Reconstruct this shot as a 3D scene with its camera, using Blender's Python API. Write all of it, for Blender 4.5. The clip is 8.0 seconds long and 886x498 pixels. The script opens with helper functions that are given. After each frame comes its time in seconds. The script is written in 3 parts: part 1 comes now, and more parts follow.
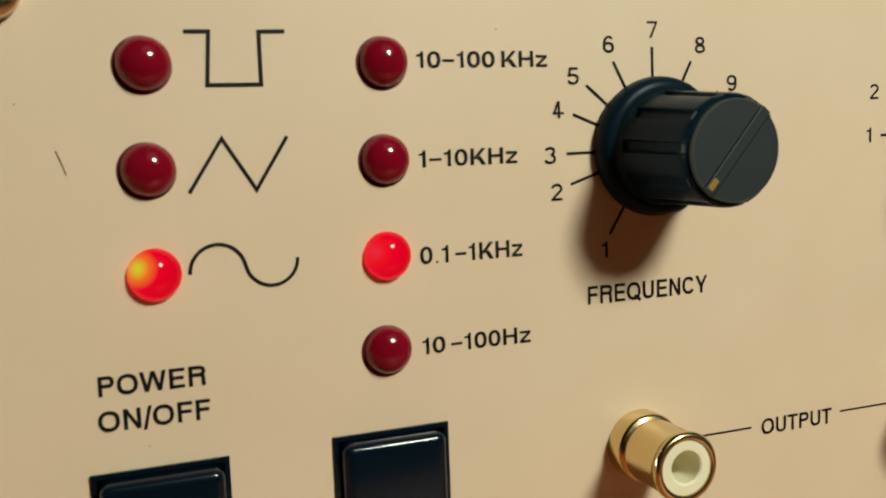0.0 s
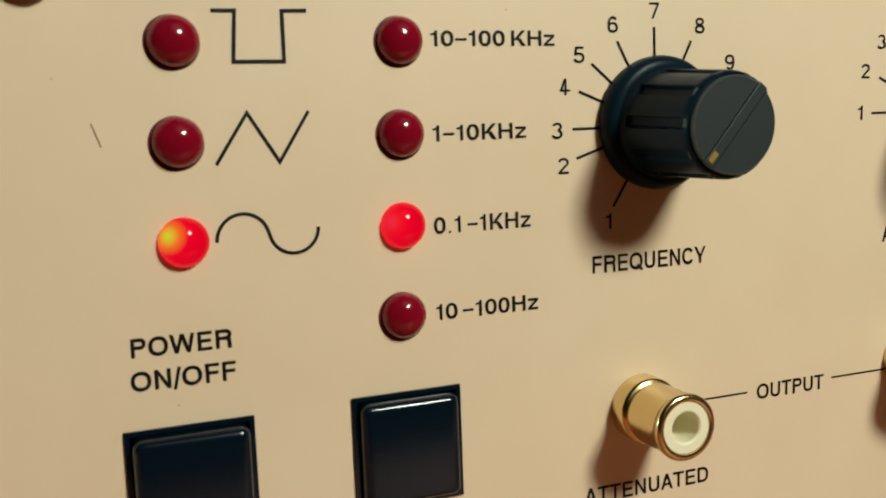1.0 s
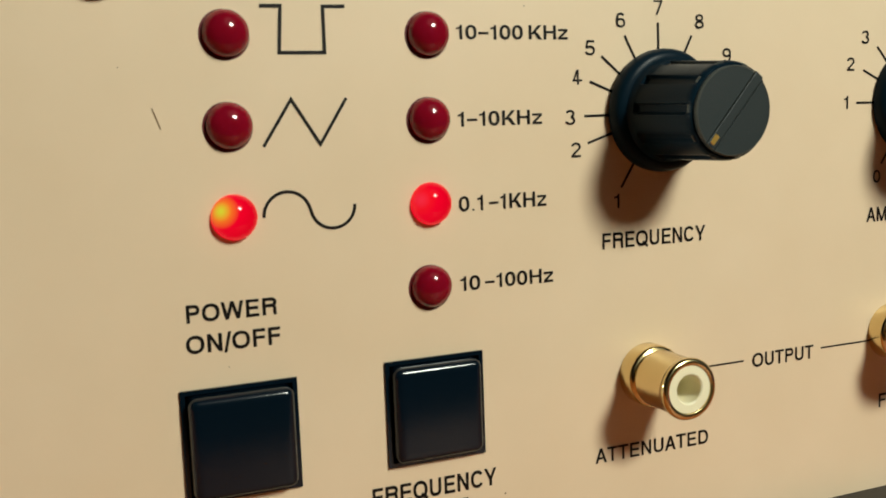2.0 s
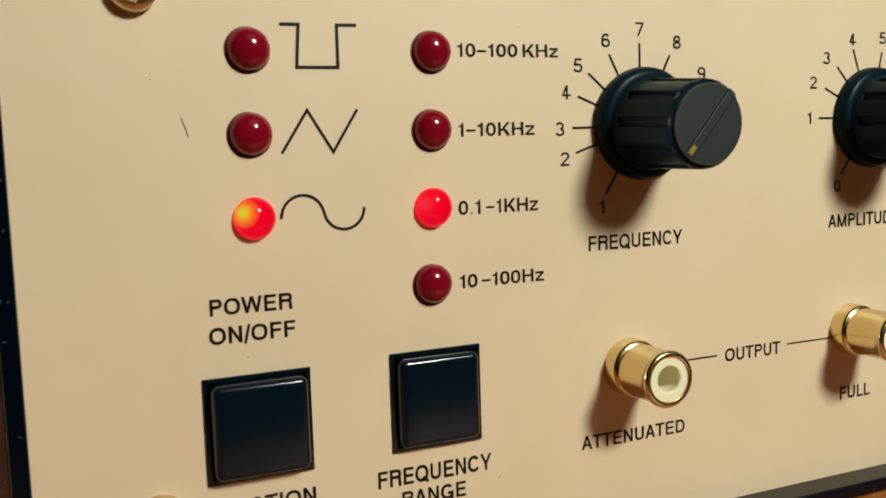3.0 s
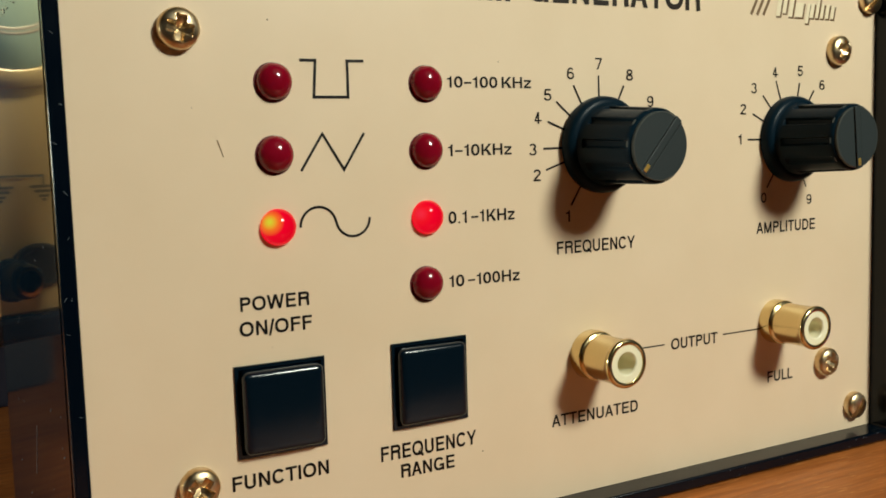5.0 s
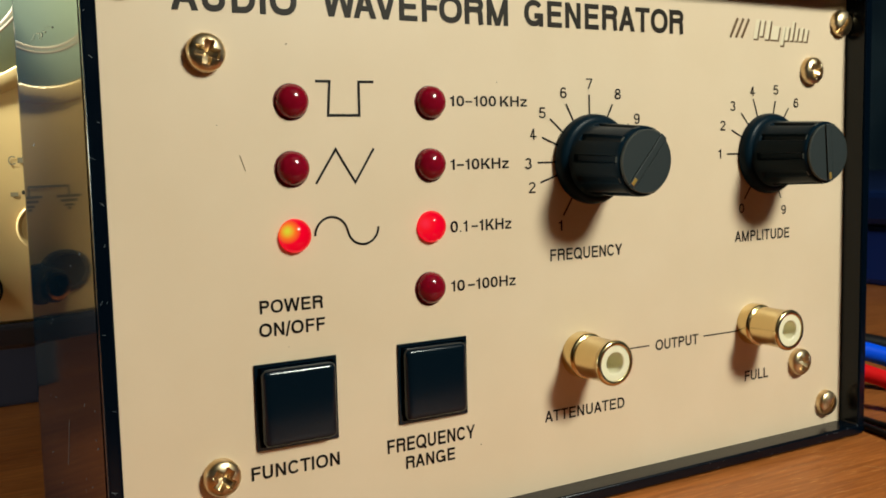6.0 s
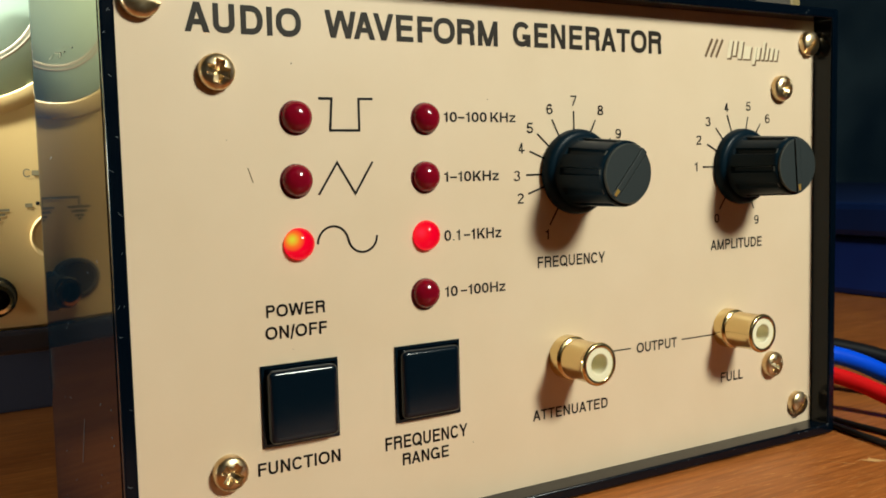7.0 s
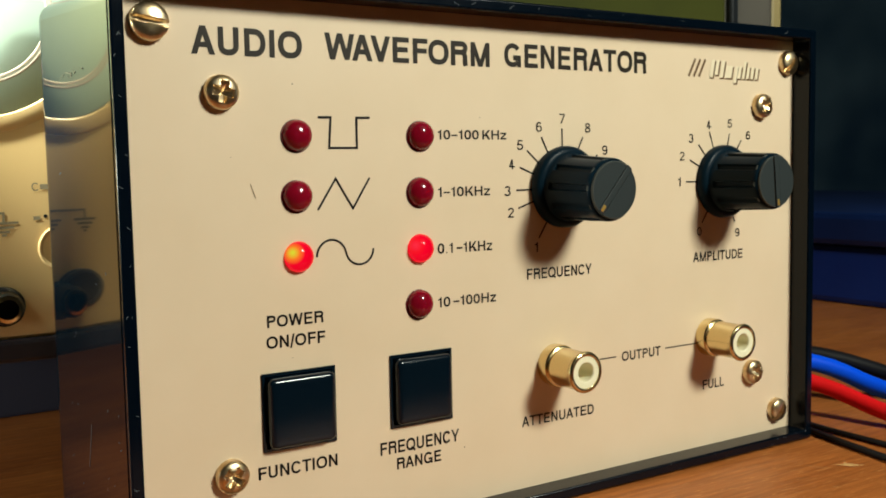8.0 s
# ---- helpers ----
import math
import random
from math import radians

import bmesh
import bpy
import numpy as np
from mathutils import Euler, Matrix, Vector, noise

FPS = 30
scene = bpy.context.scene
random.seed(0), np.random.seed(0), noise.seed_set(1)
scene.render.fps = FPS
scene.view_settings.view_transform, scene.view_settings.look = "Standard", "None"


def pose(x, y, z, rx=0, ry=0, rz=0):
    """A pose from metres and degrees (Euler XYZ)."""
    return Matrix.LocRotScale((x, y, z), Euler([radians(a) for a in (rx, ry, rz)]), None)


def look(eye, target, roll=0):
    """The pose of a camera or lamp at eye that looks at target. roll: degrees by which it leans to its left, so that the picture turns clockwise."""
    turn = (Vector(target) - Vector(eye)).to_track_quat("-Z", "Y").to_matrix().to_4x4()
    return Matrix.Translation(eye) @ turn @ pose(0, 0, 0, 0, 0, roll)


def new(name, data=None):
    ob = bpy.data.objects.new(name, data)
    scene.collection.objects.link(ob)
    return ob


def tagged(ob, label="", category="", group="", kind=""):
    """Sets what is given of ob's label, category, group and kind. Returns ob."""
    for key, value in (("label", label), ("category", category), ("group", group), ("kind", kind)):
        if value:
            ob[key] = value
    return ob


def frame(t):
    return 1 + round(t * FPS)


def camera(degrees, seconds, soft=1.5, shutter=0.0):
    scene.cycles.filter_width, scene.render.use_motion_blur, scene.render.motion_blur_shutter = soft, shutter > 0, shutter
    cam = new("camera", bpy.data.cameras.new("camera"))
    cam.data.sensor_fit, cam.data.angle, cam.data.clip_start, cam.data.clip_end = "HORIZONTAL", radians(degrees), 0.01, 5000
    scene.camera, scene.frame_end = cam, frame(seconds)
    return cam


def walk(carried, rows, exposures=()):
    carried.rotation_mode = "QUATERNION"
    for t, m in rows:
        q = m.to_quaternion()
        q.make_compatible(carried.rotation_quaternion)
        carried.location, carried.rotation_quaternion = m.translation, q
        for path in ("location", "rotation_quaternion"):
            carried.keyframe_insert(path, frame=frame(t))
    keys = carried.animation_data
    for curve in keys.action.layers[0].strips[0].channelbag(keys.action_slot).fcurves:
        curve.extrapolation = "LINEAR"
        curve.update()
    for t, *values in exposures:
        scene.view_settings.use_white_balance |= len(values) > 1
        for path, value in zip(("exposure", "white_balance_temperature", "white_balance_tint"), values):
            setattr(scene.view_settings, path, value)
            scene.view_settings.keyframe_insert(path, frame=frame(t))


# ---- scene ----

MM = 0.001

# ---------------------------------------------------------------- camera
cam = camera(49.67, 8.0, soft=1.7)
PATH = [
    (0.0, -0.02329, -0.09974, 0.06576, 83.386, 2.101, -20.681),
    (0.2, -0.02414, -0.10079, 0.06455, 83.239, 2.088, -20.484),
    (0.5, -0.02526, -0.10244, 0.06309, 83.316, 2.195, -20.300),
    (0.8, -0.02656, -0.10328, 0.06393, 82.828, 2.117, -20.783),
    (1.0, -0.02757, -0.10400, 0.06439, 82.670, 2.074, -21.178),
    (1.2, -0.02883, -0.10547, 0.06370, 82.960, 2.208, -21.231),
    (1.5, -0.03223, -0.10742, 0.06305, 82.931, 2.166, -21.832),
    (1.7, -0.03357, -0.10938, 0.06275, 82.835, 2.162, -21.769),
    (2.8, -0.04334, -0.11730, 0.06177, 83.487, 1.897, -23.988),
    (3.0, -0.04448, -0.11925, 0.06182, 83.694, 1.759, -24.194),
    (3.2, -0.04703, -0.12054, 0.06178, 83.844, 1.731, -24.789),
    (3.5, -0.05071, -0.12324, 0.06259, 83.847, 1.619, -25.352),
    (3.7, -0.05247, -0.12469, 0.06298, 83.827, 1.569, -25.797),
    (4.0, -0.05538, -0.12693, 0.06296, 83.942, 1.657, -26.315),
    (4.2, -0.05675, -0.12879, 0.06335, 83.829, 1.671, -26.667),
    (4.5, -0.05790, -0.13086, 0.06340, 83.963, 1.637, -27.393),
    (4.7, -0.05903, -0.13188, 0.06331, 84.076, 1.692, -27.873),
    (5.8, -0.07066, -0.14005, 0.06468, 84.385, 1.302, -29.686),
    (6.0, -0.07106, -0.14181, 0.06532, 84.353, 1.349, -29.752),
    (6.2, -0.07308, -0.14335, 0.06428, 84.578, 1.407, -30.101),
    (6.5, -0.07569, -0.14518, 0.06467, 84.690, 1.414, -30.495),
    (6.8, -0.07755, -0.14715, 0.06484, 84.956, 1.442, -30.947),
    (7.0, -0.07867, -0.14839, 0.06542, 85.074, 1.343, -31.204),
    (7.2, -0.07911, -0.15006, 0.06573, 85.182, 1.345, -31.144),
    (7.5, -0.08072, -0.15212, 0.06617, 85.384, 1.275, -31.391),
    (7.7, -0.08241, -0.15256, 0.06659, 85.399, 1.160, -31.772),
    (8.0, -0.08330, -0.15366, 0.06770, 85.278, 1.055, -31.981),
]
cam.data.dof.use_dof = True
cam.data.dof.focus_distance, cam.data.dof.aperture_fstop = 0.160, 78.0
walk(cam, [(t, pose(*r)) for t, *r in PATH], exposures=[(0.0, -0.40), (1.5, -0.30), (3.5, -0.24), (4.5, -0.30), (6.5, -0.18), (8.0, -0.16)])

# ---------------------------------------------------------------- light
world = bpy.data.worlds.new("room_air")
scene.world = world
world.use_nodes = True
world.node_tree.nodes["Background"].inputs[0].default_value = (0.92, 0.92, 0.86, 1)
world.node_tree.nodes["Background"].inputs[1].default_value = 0.02

lamp = bpy.data.lights.new("desk_lamp_light", "AREA")
lamp.shape, lamp.size, lamp.energy, lamp.color = "DISK", 0.095, 2.85, (0.955, 1.0, 0.855)
lamp_ob = new("desk_lamp_light", lamp)
lamp_ob.matrix_world = look((0.166, -0.372, 0.315), (0.035, 0.0, 0.05))

# added fill on the left that brightens the desk; no source is known there
side = bpy.data.lights.new("side_fill_light", "AREA")
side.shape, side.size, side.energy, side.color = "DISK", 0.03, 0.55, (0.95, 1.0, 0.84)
side_ob = new("side_fill_light", side)
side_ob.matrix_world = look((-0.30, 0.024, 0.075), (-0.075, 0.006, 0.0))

# unseen spot, added only to brighten the meter and the cream enamel round it
meter_fill = bpy.data.lights.new("meter_fill_light", "SPOT")
meter_fill.energy, meter_fill.color, meter_fill.spot_size, meter_fill.spot_blend, meter_fill.shadow_soft_size = 13.0, (0.96, 1.0, 0.80), radians(27), 0.9, 0.008
meter_fill_ob = new("meter_fill_light", meter_fill)
meter_fill_ob.matrix_world = look((-0.165, 0.009, 0.205), (-0.064, 0.034, 0.110))

# added soft fill that lifts the shadows, no fitting of the room
room = bpy.data.lights.new("room_fill", "AREA")
room.shape, room.size, room.energy, room.color = "DISK", 1.3, 2.1, (0.96, 0.96, 0.84)
room_ob = new("room_fill", room)
room_ob.matrix_world = look((0.55, -1.25, 1.35), (0.0, 0.0, 0.05))


# ---------------------------------------------------------------- materials
def material(name, base, rough=0.5, metal=0.0, coat=0.0, ior=1.45):
    m = bpy.data.materials.new(name)
    m.use_nodes = True
    b = m.node_tree.nodes["Principled BSDF"]
    b.inputs["Base Color"].default_value = (*base, 1)
    b.inputs["Roughness"].default_value = rough
    b.inputs["Metallic"].default_value = metal
    b.inputs["Coat Weight"].default_value = coat
    b.inputs["IOR"].default_value = ior
    return m


def node(m, kind, **values):
    n = m.node_tree.nodes.new(kind)
    for key, value in values.items():
        n.inputs[key].default_value = value
    return n


def wire(m, a, out, b, into):
    m.node_tree.links.new(a.outputs[out], b.inputs[into])


def shader(m):
    return m.node_tree.nodes["Principled BSDF"]


def vary(m, base, other, scale, low=0.35, high=0.65, detail=4.0, stretch=(1, 1, 1)):
    """Two colours mixed by noise at object scale; returns the mixed colour's node."""
    co = m.node_tree.nodes.new("ShaderNodeTexCoord")
    mp = node(m, "ShaderNodeMapping")
    mp.inputs["Scale"].default_value = stretch
    wire(m, co, "Object", mp, "Vector")
    nz = node(m, "ShaderNodeTexNoise", Scale=scale, Detail=detail)
    wire(m, mp, "Vector", nz, "Vector")
    ramp = m.node_tree.nodes.new("ShaderNodeValToRGB")
    ramp.color_ramp.elements[0].position, ramp.color_ramp.elements[0].color = low, (*base, 1)
    ramp.color_ramp.elements[1].position, ramp.color_ramp.elements[1].color = high, (*other, 1)
    wire(m, nz, "Fac", ramp, "Fac")
    wire(m, ramp, "Color", shader(m), "Base Color")
    return ramp


def bumped(m, scale, strength, distance, detail=3.0, stretch=(1, 1, 1)):
    co = m.node_tree.nodes.new("ShaderNodeTexCoord")
    mp = node(m, "ShaderNodeMapping")
    mp.inputs["Scale"].default_value = stretch
    wire(m, co, "Object", mp, "Vector")
    nz = node(m, "ShaderNodeTexNoise", Scale=scale, Detail=detail)
    wire(m, mp, "Vector", nz, "Vector")
    bp = node(m, "ShaderNodeBump", Strength=strength, Distance=distance)
    wire(m, nz, "Fac", bp, "Height")
    wire(m, bp, "Normal", shader(m), "Normal")


def rough_vary(m, scale, low, high, detail=4.0):
    co = m.node_tree.nodes.new("ShaderNodeTexCoord")
    nz = node(m, "ShaderNodeTexNoise", Scale=scale, Detail=detail)
    wire(m, co, "Object", nz, "Vector")
    mr = node(m, "ShaderNodeMapRange")
    mr.inputs["To Min"].default_value, mr.inputs["To Max"].default_value = low, high
    wire(m, nz, "Fac", mr, "Value")
    wire(m, mr, "Result", shader(m), "Roughness")


cream = material("cream_panel_paint", (0.73, 0.59, 0.41), 0.38)
vary(cream, (0.735, 0.572, 0.395), (0.765, 0.602, 0.425), 60, 0.3, 0.7)
rough_vary(cream, 90, 0.32, 0.46)
ink = material("black_ink", (0.008, 0.006, 0.005), 0.5)
shader(ink).inputs["Specular IOR Level"].default_value = 0.2
title_ink = material("dark_grey_ink", (0.020, 0.014, 0.009), 0.5)
shader(title_ink).inputs["Specular IOR Level"].default_value = 0.25
emboss = material("pale_ink", (0.80, 0.68, 0.48), 0.5)
emboss_shade = material("tan_ink", (0.16, 0.09, 0.04), 0.5)
gloss_black = material("glossy_black_lacquer", (0.002, 0.007, 0.014), 0.04, ior=2.7)
shader(gloss_black).inputs["Specular Tint"].default_value = (1.0, 0.81, 0.48, 1)
rough_vary(gloss_black, 45, 0.03, 0.09)
lip_black = material("satin_black_plastic", (0.0006, 0.003, 0.007), 0.2)
rough_vary(lip_black, 200, 0.12, 0.26)
shader(lip_black).inputs["Specular IOR Level"].default_value = 0.30
scratch = material("pale_scratch", (0.10, 0.11, 0.12), 0.5)
knob_black = material("black_knob_plastic", (0.003, 0.011, 0.019), 0.3)
rough_vary(knob_black, 400, 0.24, 0.40)
shader(knob_black).inputs["Specular IOR Level"].default_value = 0.085
bumped(knob_black, 2500, 0.25, 0.00005)
knob_face = material("matt_black_knob_face", (0.019, 0.026, 0.027), 0.5)
bumped(knob_face, 3000, 0.35, 0.00006)
# pale tone for knob edges: some wear, mostly highlight put into the colour
worn_highlight = material("worn_highlight_plastic", (0.055, 0.060, 0.055), 0.32)
gold = material("gold_paint", (0.85, 0.52, 0.12), 0.32, 0.75)
button_black = material("black_button_plastic", (0.002, 0.007, 0.013), 0.14)
bumped(button_black, 5200, 0.22, 0.00004)
shader(button_black).inputs["Specular IOR Level"].default_value = 0.45
nickel = material("nickel_plate", (0.70, 0.54, 0.27), 0.06, 1.0)
rough_vary(nickel, 300, 0.13, 0.20)
lathe = nickel.node_tree.nodes.new("ShaderNodeTangent")
lathe.direction_type, lathe.axis = "RADIAL", "Y"
wire(nickel, lathe, "Tangent", shader(nickel), "Tangent")
shader(nickel).inputs["Anisotropic"].default_value = 0.75
brass = material("yellow_zinc_plate", (0.74, 0.62, 0.44), 0.25, 1.0)
vary(brass, (0.56, 0.40, 0.21), (0.76, 0.61, 0.40), 500)
rough_vary(brass, 600, 0.22, 0.42)
bumped(brass, 1500, 0.2, 0.00006)
ivory = material("ivory_insulator", (0.88, 0.82, 0.58), 0.30)
dark_hole = material("dark_hole", (0.03, 0.025, 0.02), 0.7)
# colour of the lamps' red-tinted shadow and hole edge
shadow_red = material("dark_red_shadow", (0.12, 0.010, 0.014), 0.4)
led_off = material("red_led_plastic", (0.21, 0.003, 0.014), 0.10)
shader(led_off).inputs["Transmission Weight"].default_value = 0.0
shader(led_off).inputs["Subsurface Weight"].default_value = 0.25
shader(led_off).inputs["Subsurface Radius"].default_value = (0.002, 0.0003, 0.0003)


def lit_led(name, spot, strength, hot):
    """Red lens that glows, hottest round the chip behind the lens at spot (millimetres)."""
    m = material(name, (0.10, 0.0, 0.002), 0.07)
    co = m.node_tree.nodes.new("ShaderNodeTexCoord")
    d = m.node_tree.nodes.new("ShaderNodeVectorMath")
    d.operation = "DISTANCE"
    d.inputs[1].default_value = [v * MM for v in spot]
    wire(m, co, "Object", d, 0)
    ramp = m.node_tree.nodes.new("ShaderNodeValToRGB")
    mr = node(m, "ShaderNodeMapRange")
    mr.inputs["From Min"].default_value, mr.inputs["From Max"].default_value = 0.0, 0.0050
    wire(m, d, "Value", mr, "Value")
    wire(m, mr, "Result", ramp, "Fac")
    els = ramp.color_ramp.elements
    els[0].position, els[0].color = 0.07, (*hot, 1)
    els[1].position, els[1].color = 0.85, (0.72, 0.0, 0.012, 1)
    near = els.new(0.24)
    near.color = (1.0, hot[1] * 0.26, 0.02, 1)
    mid = els.new(0.40)
    mid.color = (0.95, 0.001, 0.022, 1)
    shader(m).inputs["Specular IOR Level"].default_value = 0.2
    wire(m, ramp, "Color", shader(m), "Emission Color")
    shader(m).inputs["Emission Strength"].default_value = strength
    return m


led_amber = lit_led("lit_led_amber_heart", (-1.5, -1.2, 0.8), 1.0, (0.70, 0.76, 0.04))
led_red = lit_led("lit_led_red", (-1.6, -1.2, 0.6), 1.0, (1.0, 0.03, 0.06))

wood = material("varnished_wood", (0.30, 0.12, 0.03), 0.3)


def wood_grain(m):
    """Broad figure, fine fibres along x and short pale pores."""
    co = m.node_tree.nodes.new("ShaderNodeTexCoord")
    layers = []
    for scale, stretch, detail in ((7, (1.2, 9, 1), 6.0), (60, (1.0, 14, 1), 5.0), (210, (1.0, 9, 1), 2.0)):
        mp = node(m, "ShaderNodeMapping")
        mp.inputs["Scale"].default_value = stretch
        mp.inputs["Rotation"].default_value = (0, 0, radians(-4))
        wire(m, co, "Object", mp, "Vector")
        nz = node(m, "ShaderNodeTexNoise", Scale=scale, Detail=detail)
        nz.inputs["Distortion"].default_value = 0.4
        wire(m, mp, "Vector", nz, "Vector")
        layers.append(nz)
    tones = []
    for nz, low, high, a, b in ((layers[0], 0.30, 0.70, (0.25, 0.064, 0.010), (0.48, 0.152, 0.029)),
                                (layers[1], 0.35, 0.68, (0.22, 0.06, 0.010), (0.54, 0.178, 0.040))):
        ramp = m.node_tree.nodes.new("ShaderNodeValToRGB")
        ramp.color_ramp.elements[0].position, ramp.color_ramp.elements[0].color = low, (*a, 1)
        ramp.color_ramp.elements[1].position, ramp.color_ramp.elements[1].color = high, (*b, 1)
        wire(m, nz, "Fac", ramp, "Fac")
        tones.append(ramp)
    mix = m.node_tree.nodes.new("ShaderNodeMixRGB")
    mix.inputs["Fac"].default_value = 0.5
    wire(m, tones[0], "Color", mix, 1)
    wire(m, tones[1], "Color", mix, 2)
    pores = m.node_tree.nodes.new("ShaderNodeValToRGB")
    pores.color_ramp.elements[0].position, pores.color_ramp.elements[0].color = 0.60, (0, 0, 0, 1)
    pores.color_ramp.elements[1].position, pores.color_ramp.elements[1].color = 0.72, (0.55, 0.55, 0.55, 1)
    wire(m, layers[2], "Fac", pores, "Fac")
    mix2 = m.node_tree.nodes.new("ShaderNodeMixRGB")
    wire(m, pores, "Color", mix2, "Fac")
    wire(m, mix, "Color", mix2, 1)
    mix2.inputs[2].default_value = (0.68, 0.30, 0.09, 1)
    wire(m, mix2, "Color", shader(m), "Base Color")
    bp = node(m, "ShaderNodeBump", Strength=0.25, Distance=0.0004)
    wire(m, layers[1], "Fac", bp, "Height")
    wire(m, bp, "Normal", shader(m), "Normal")


wood_grain(wood)
rough_vary(wood, 60, 0.36, 0.58)
scope_cream = material("aged_cream_enamel", (0.66, 0.55, 0.32), 0.35)
vary(scope_cream, (0.64, 0.46, 0.22), (0.74, 0.55, 0.29), 14)
dial_white = material("pale_dial_enamel", (0.74, 0.74, 0.60), 0.5)
vary(dial_white, (0.42, 0.57, 0.49), (0.47, 0.62, 0.54), 30)
rose_line = material("faint_pink_print", (0.50, 0.44, 0.37), 0.5)
scope_grey = material("grey_bezel_paint", (0.13, 0.115, 0.09), 0.45)
vary(scope_grey, (0.045, 0.042, 0.036), (0.085, 0.076, 0.062), 25)
# the enamel's cream made darker: the trim's softer light is put into the colour
trim_cream = material("shaded_cream_trim", (0.36, 0.28, 0.12), 0.5)
vary(trim_cream, (0.20, 0.155, 0.06), (0.27, 0.21, 0.09), 40)
scope_side = material("dark_case_paint", (0.030, 0.032, 0.055), 0.5)
screen_green = material("green_screen_glass", (0.05, 0.058, 0.018), 0.2)
vary(screen_green, (0.05, 0.055, 0.013), (0.016, 0.02, 0.008), 12, 0.35, 0.65)
print_grey = material("grey_print", (0.20, 0.17, 0.11), 0.5)
terminal_black = material("black_terminal", (0.012, 0.014, 0.016), 0.25)
blue_pvc = material("blue_cable_sheath", (0.002, 0.09, 0.92), 0.35)
red_pvc = material("red_cable_sheath", (0.75, 0.010, 0.012), 0.35)
black_pvc = material("black_cable_sheath", (0.008, 0.008, 0.010), 0.45)
for pvc in (blue_pvc, red_pvc, black_pvc):
    shader(pvc).inputs["Specular IOR Level"].default_value = 0.2
    bumped(pvc, 900, 0.15, 0.0001)
blue_box_mat = material("blue_plastic_box", (0.004, 0.016, 0.10), 0.5)
blue_lid_mat = material("dark_blue_lid", (0.003, 0.012, 0.06), 0.45)
vary(blue_lid_mat, (0.003, 0.016, 0.085), (0.006, 0.026, 0.13), 20)
vary(blue_box_mat, (0.004, 0.030, 0.22), (0.006, 0.045, 0.30), 15)
dark_wall = material("dark_blue_wall", (0.02, 0.03, 0.05), 0.8)
vary(dark_wall, (0.07, 0.19, 0.36), (0.36, 0.60, 0.76), 3.0, 0.38, 0.60, 2.0)
plaster = material("warm_plaster", (0.20, 0.16, 0.12), 0.8)
vary(plaster, (0.18, 0.14, 0.105), (0.22, 0.18, 0.14), 4)


# ---------------------------------------------------------------- mesh helpers (millimetres)
def part(name, bm, mat, parent=None, label="", at=(0, 0, 0), smooth=False):
    bmesh.ops.scale(bm, vec=(MM, MM, MM), verts=bm.verts)
    bmesh.ops.recalc_face_normals(bm, faces=bm.faces)
    for f in bm.faces:
        f.smooth = smooth
    me = bpy.data.meshes.new(name)
    bm.to_mesh(me)
    bm.free()
    me.materials.append(mat)
    if smooth:
        me.set_sharp_from_angle(angle=radians(35))
    ob = new(name, me)
    ob.location = [v * MM for v in at]
    if parent:
        ob.parent = parent
    if label:
        tagged(ob, label)
    return ob


def again(ob, at, parent, label=""):
    """Another part on the same mesh."""
    made = new(ob.name.split(".")[0], ob.data)
    made.location = [v * MM for v in at]
    made.parent = parent
    if label:
        tagged(made, label)
    return made


def box(bm, x0, x1, y0, y1, z0, z1, bevel=0.0, segments=2):
    r = bmesh.ops.create_cube(bm, size=1.0)
    vs = r["verts"]
    bmesh.ops.scale(bm, vec=(x1 - x0, y1 - y0, z1 - z0), verts=vs)
    bmesh.ops.translate(bm, vec=((x0 + x1) / 2, (y0 + y1) / 2, (z0 + z1) / 2), verts=vs)
    if bevel:
        es = list({e for v in vs for e in v.link_edges})
        bmesh.ops.bevel(bm, geom=es, offset=bevel, segments=segments, affect="EDGES", profile=0.6)
    return bm


def turned(bm, profile, steps=48, closed=False):
    """A body of revolution about the y axis from (radius, y) pairs."""
    rings = []
    for r, y in profile:
        if r < 1e-6:
            rings.append([bm.verts.new((0, y, 0))])
        else:
            rings.append([bm.verts.new((r * math.cos(a), y, r * math.sin(a)))
                          for a in (2 * math.pi * k / steps for k in range(steps))])
    pairs = list(zip(rings, rings[1:]))
    if closed:
        pairs.append((rings[-1], rings[0]))
    for a, b in pairs:
        for k in range(steps):
            j = (k + 1) % steps
            if len(a) == 1 and len(b) == 1:
                continue
            if len(a) == 1:
                bm.faces.new((a[0], b[k], b[j]))
            elif len(b) == 1:
                bm.faces.new((a[k], a[j], b[0]))
            else:
                bm.faces.new((a[k], a[j], b[j], b[k]))
    return bm


def tube(bm, points, radius, steps=12, joined=False):
    """A round bar along points; ends closed."""
    pts = [Vector(p) for p in points]
    rings = []
    for i, p in enumerate(pts):
        d = (pts[min(i + 1, len(pts) - 1)] - pts[max(i - 1, 0)]).normalized()
        side = d.cross(Vector((0, 0, 1)))
        if side.length < 1e-4:
            side = d.cross(Vector((0, 1, 0)))
        side.normalize()
        up = side.cross(d)
        rings.append([bm.verts.new(p + radius * (math.cos(a) * side + math.sin(a) * up))
                      for a in (2 * math.pi * k / steps for k in range(steps))])
    for a, b in zip(rings, rings[1:]):
        for k in range(steps):
            j = (k + 1) % steps
            bm.faces.new((a[k], a[j], b[j], b[k]))
    bm.faces.new(rings[0])
    bm.faces.new(rings[-1])
    return bm


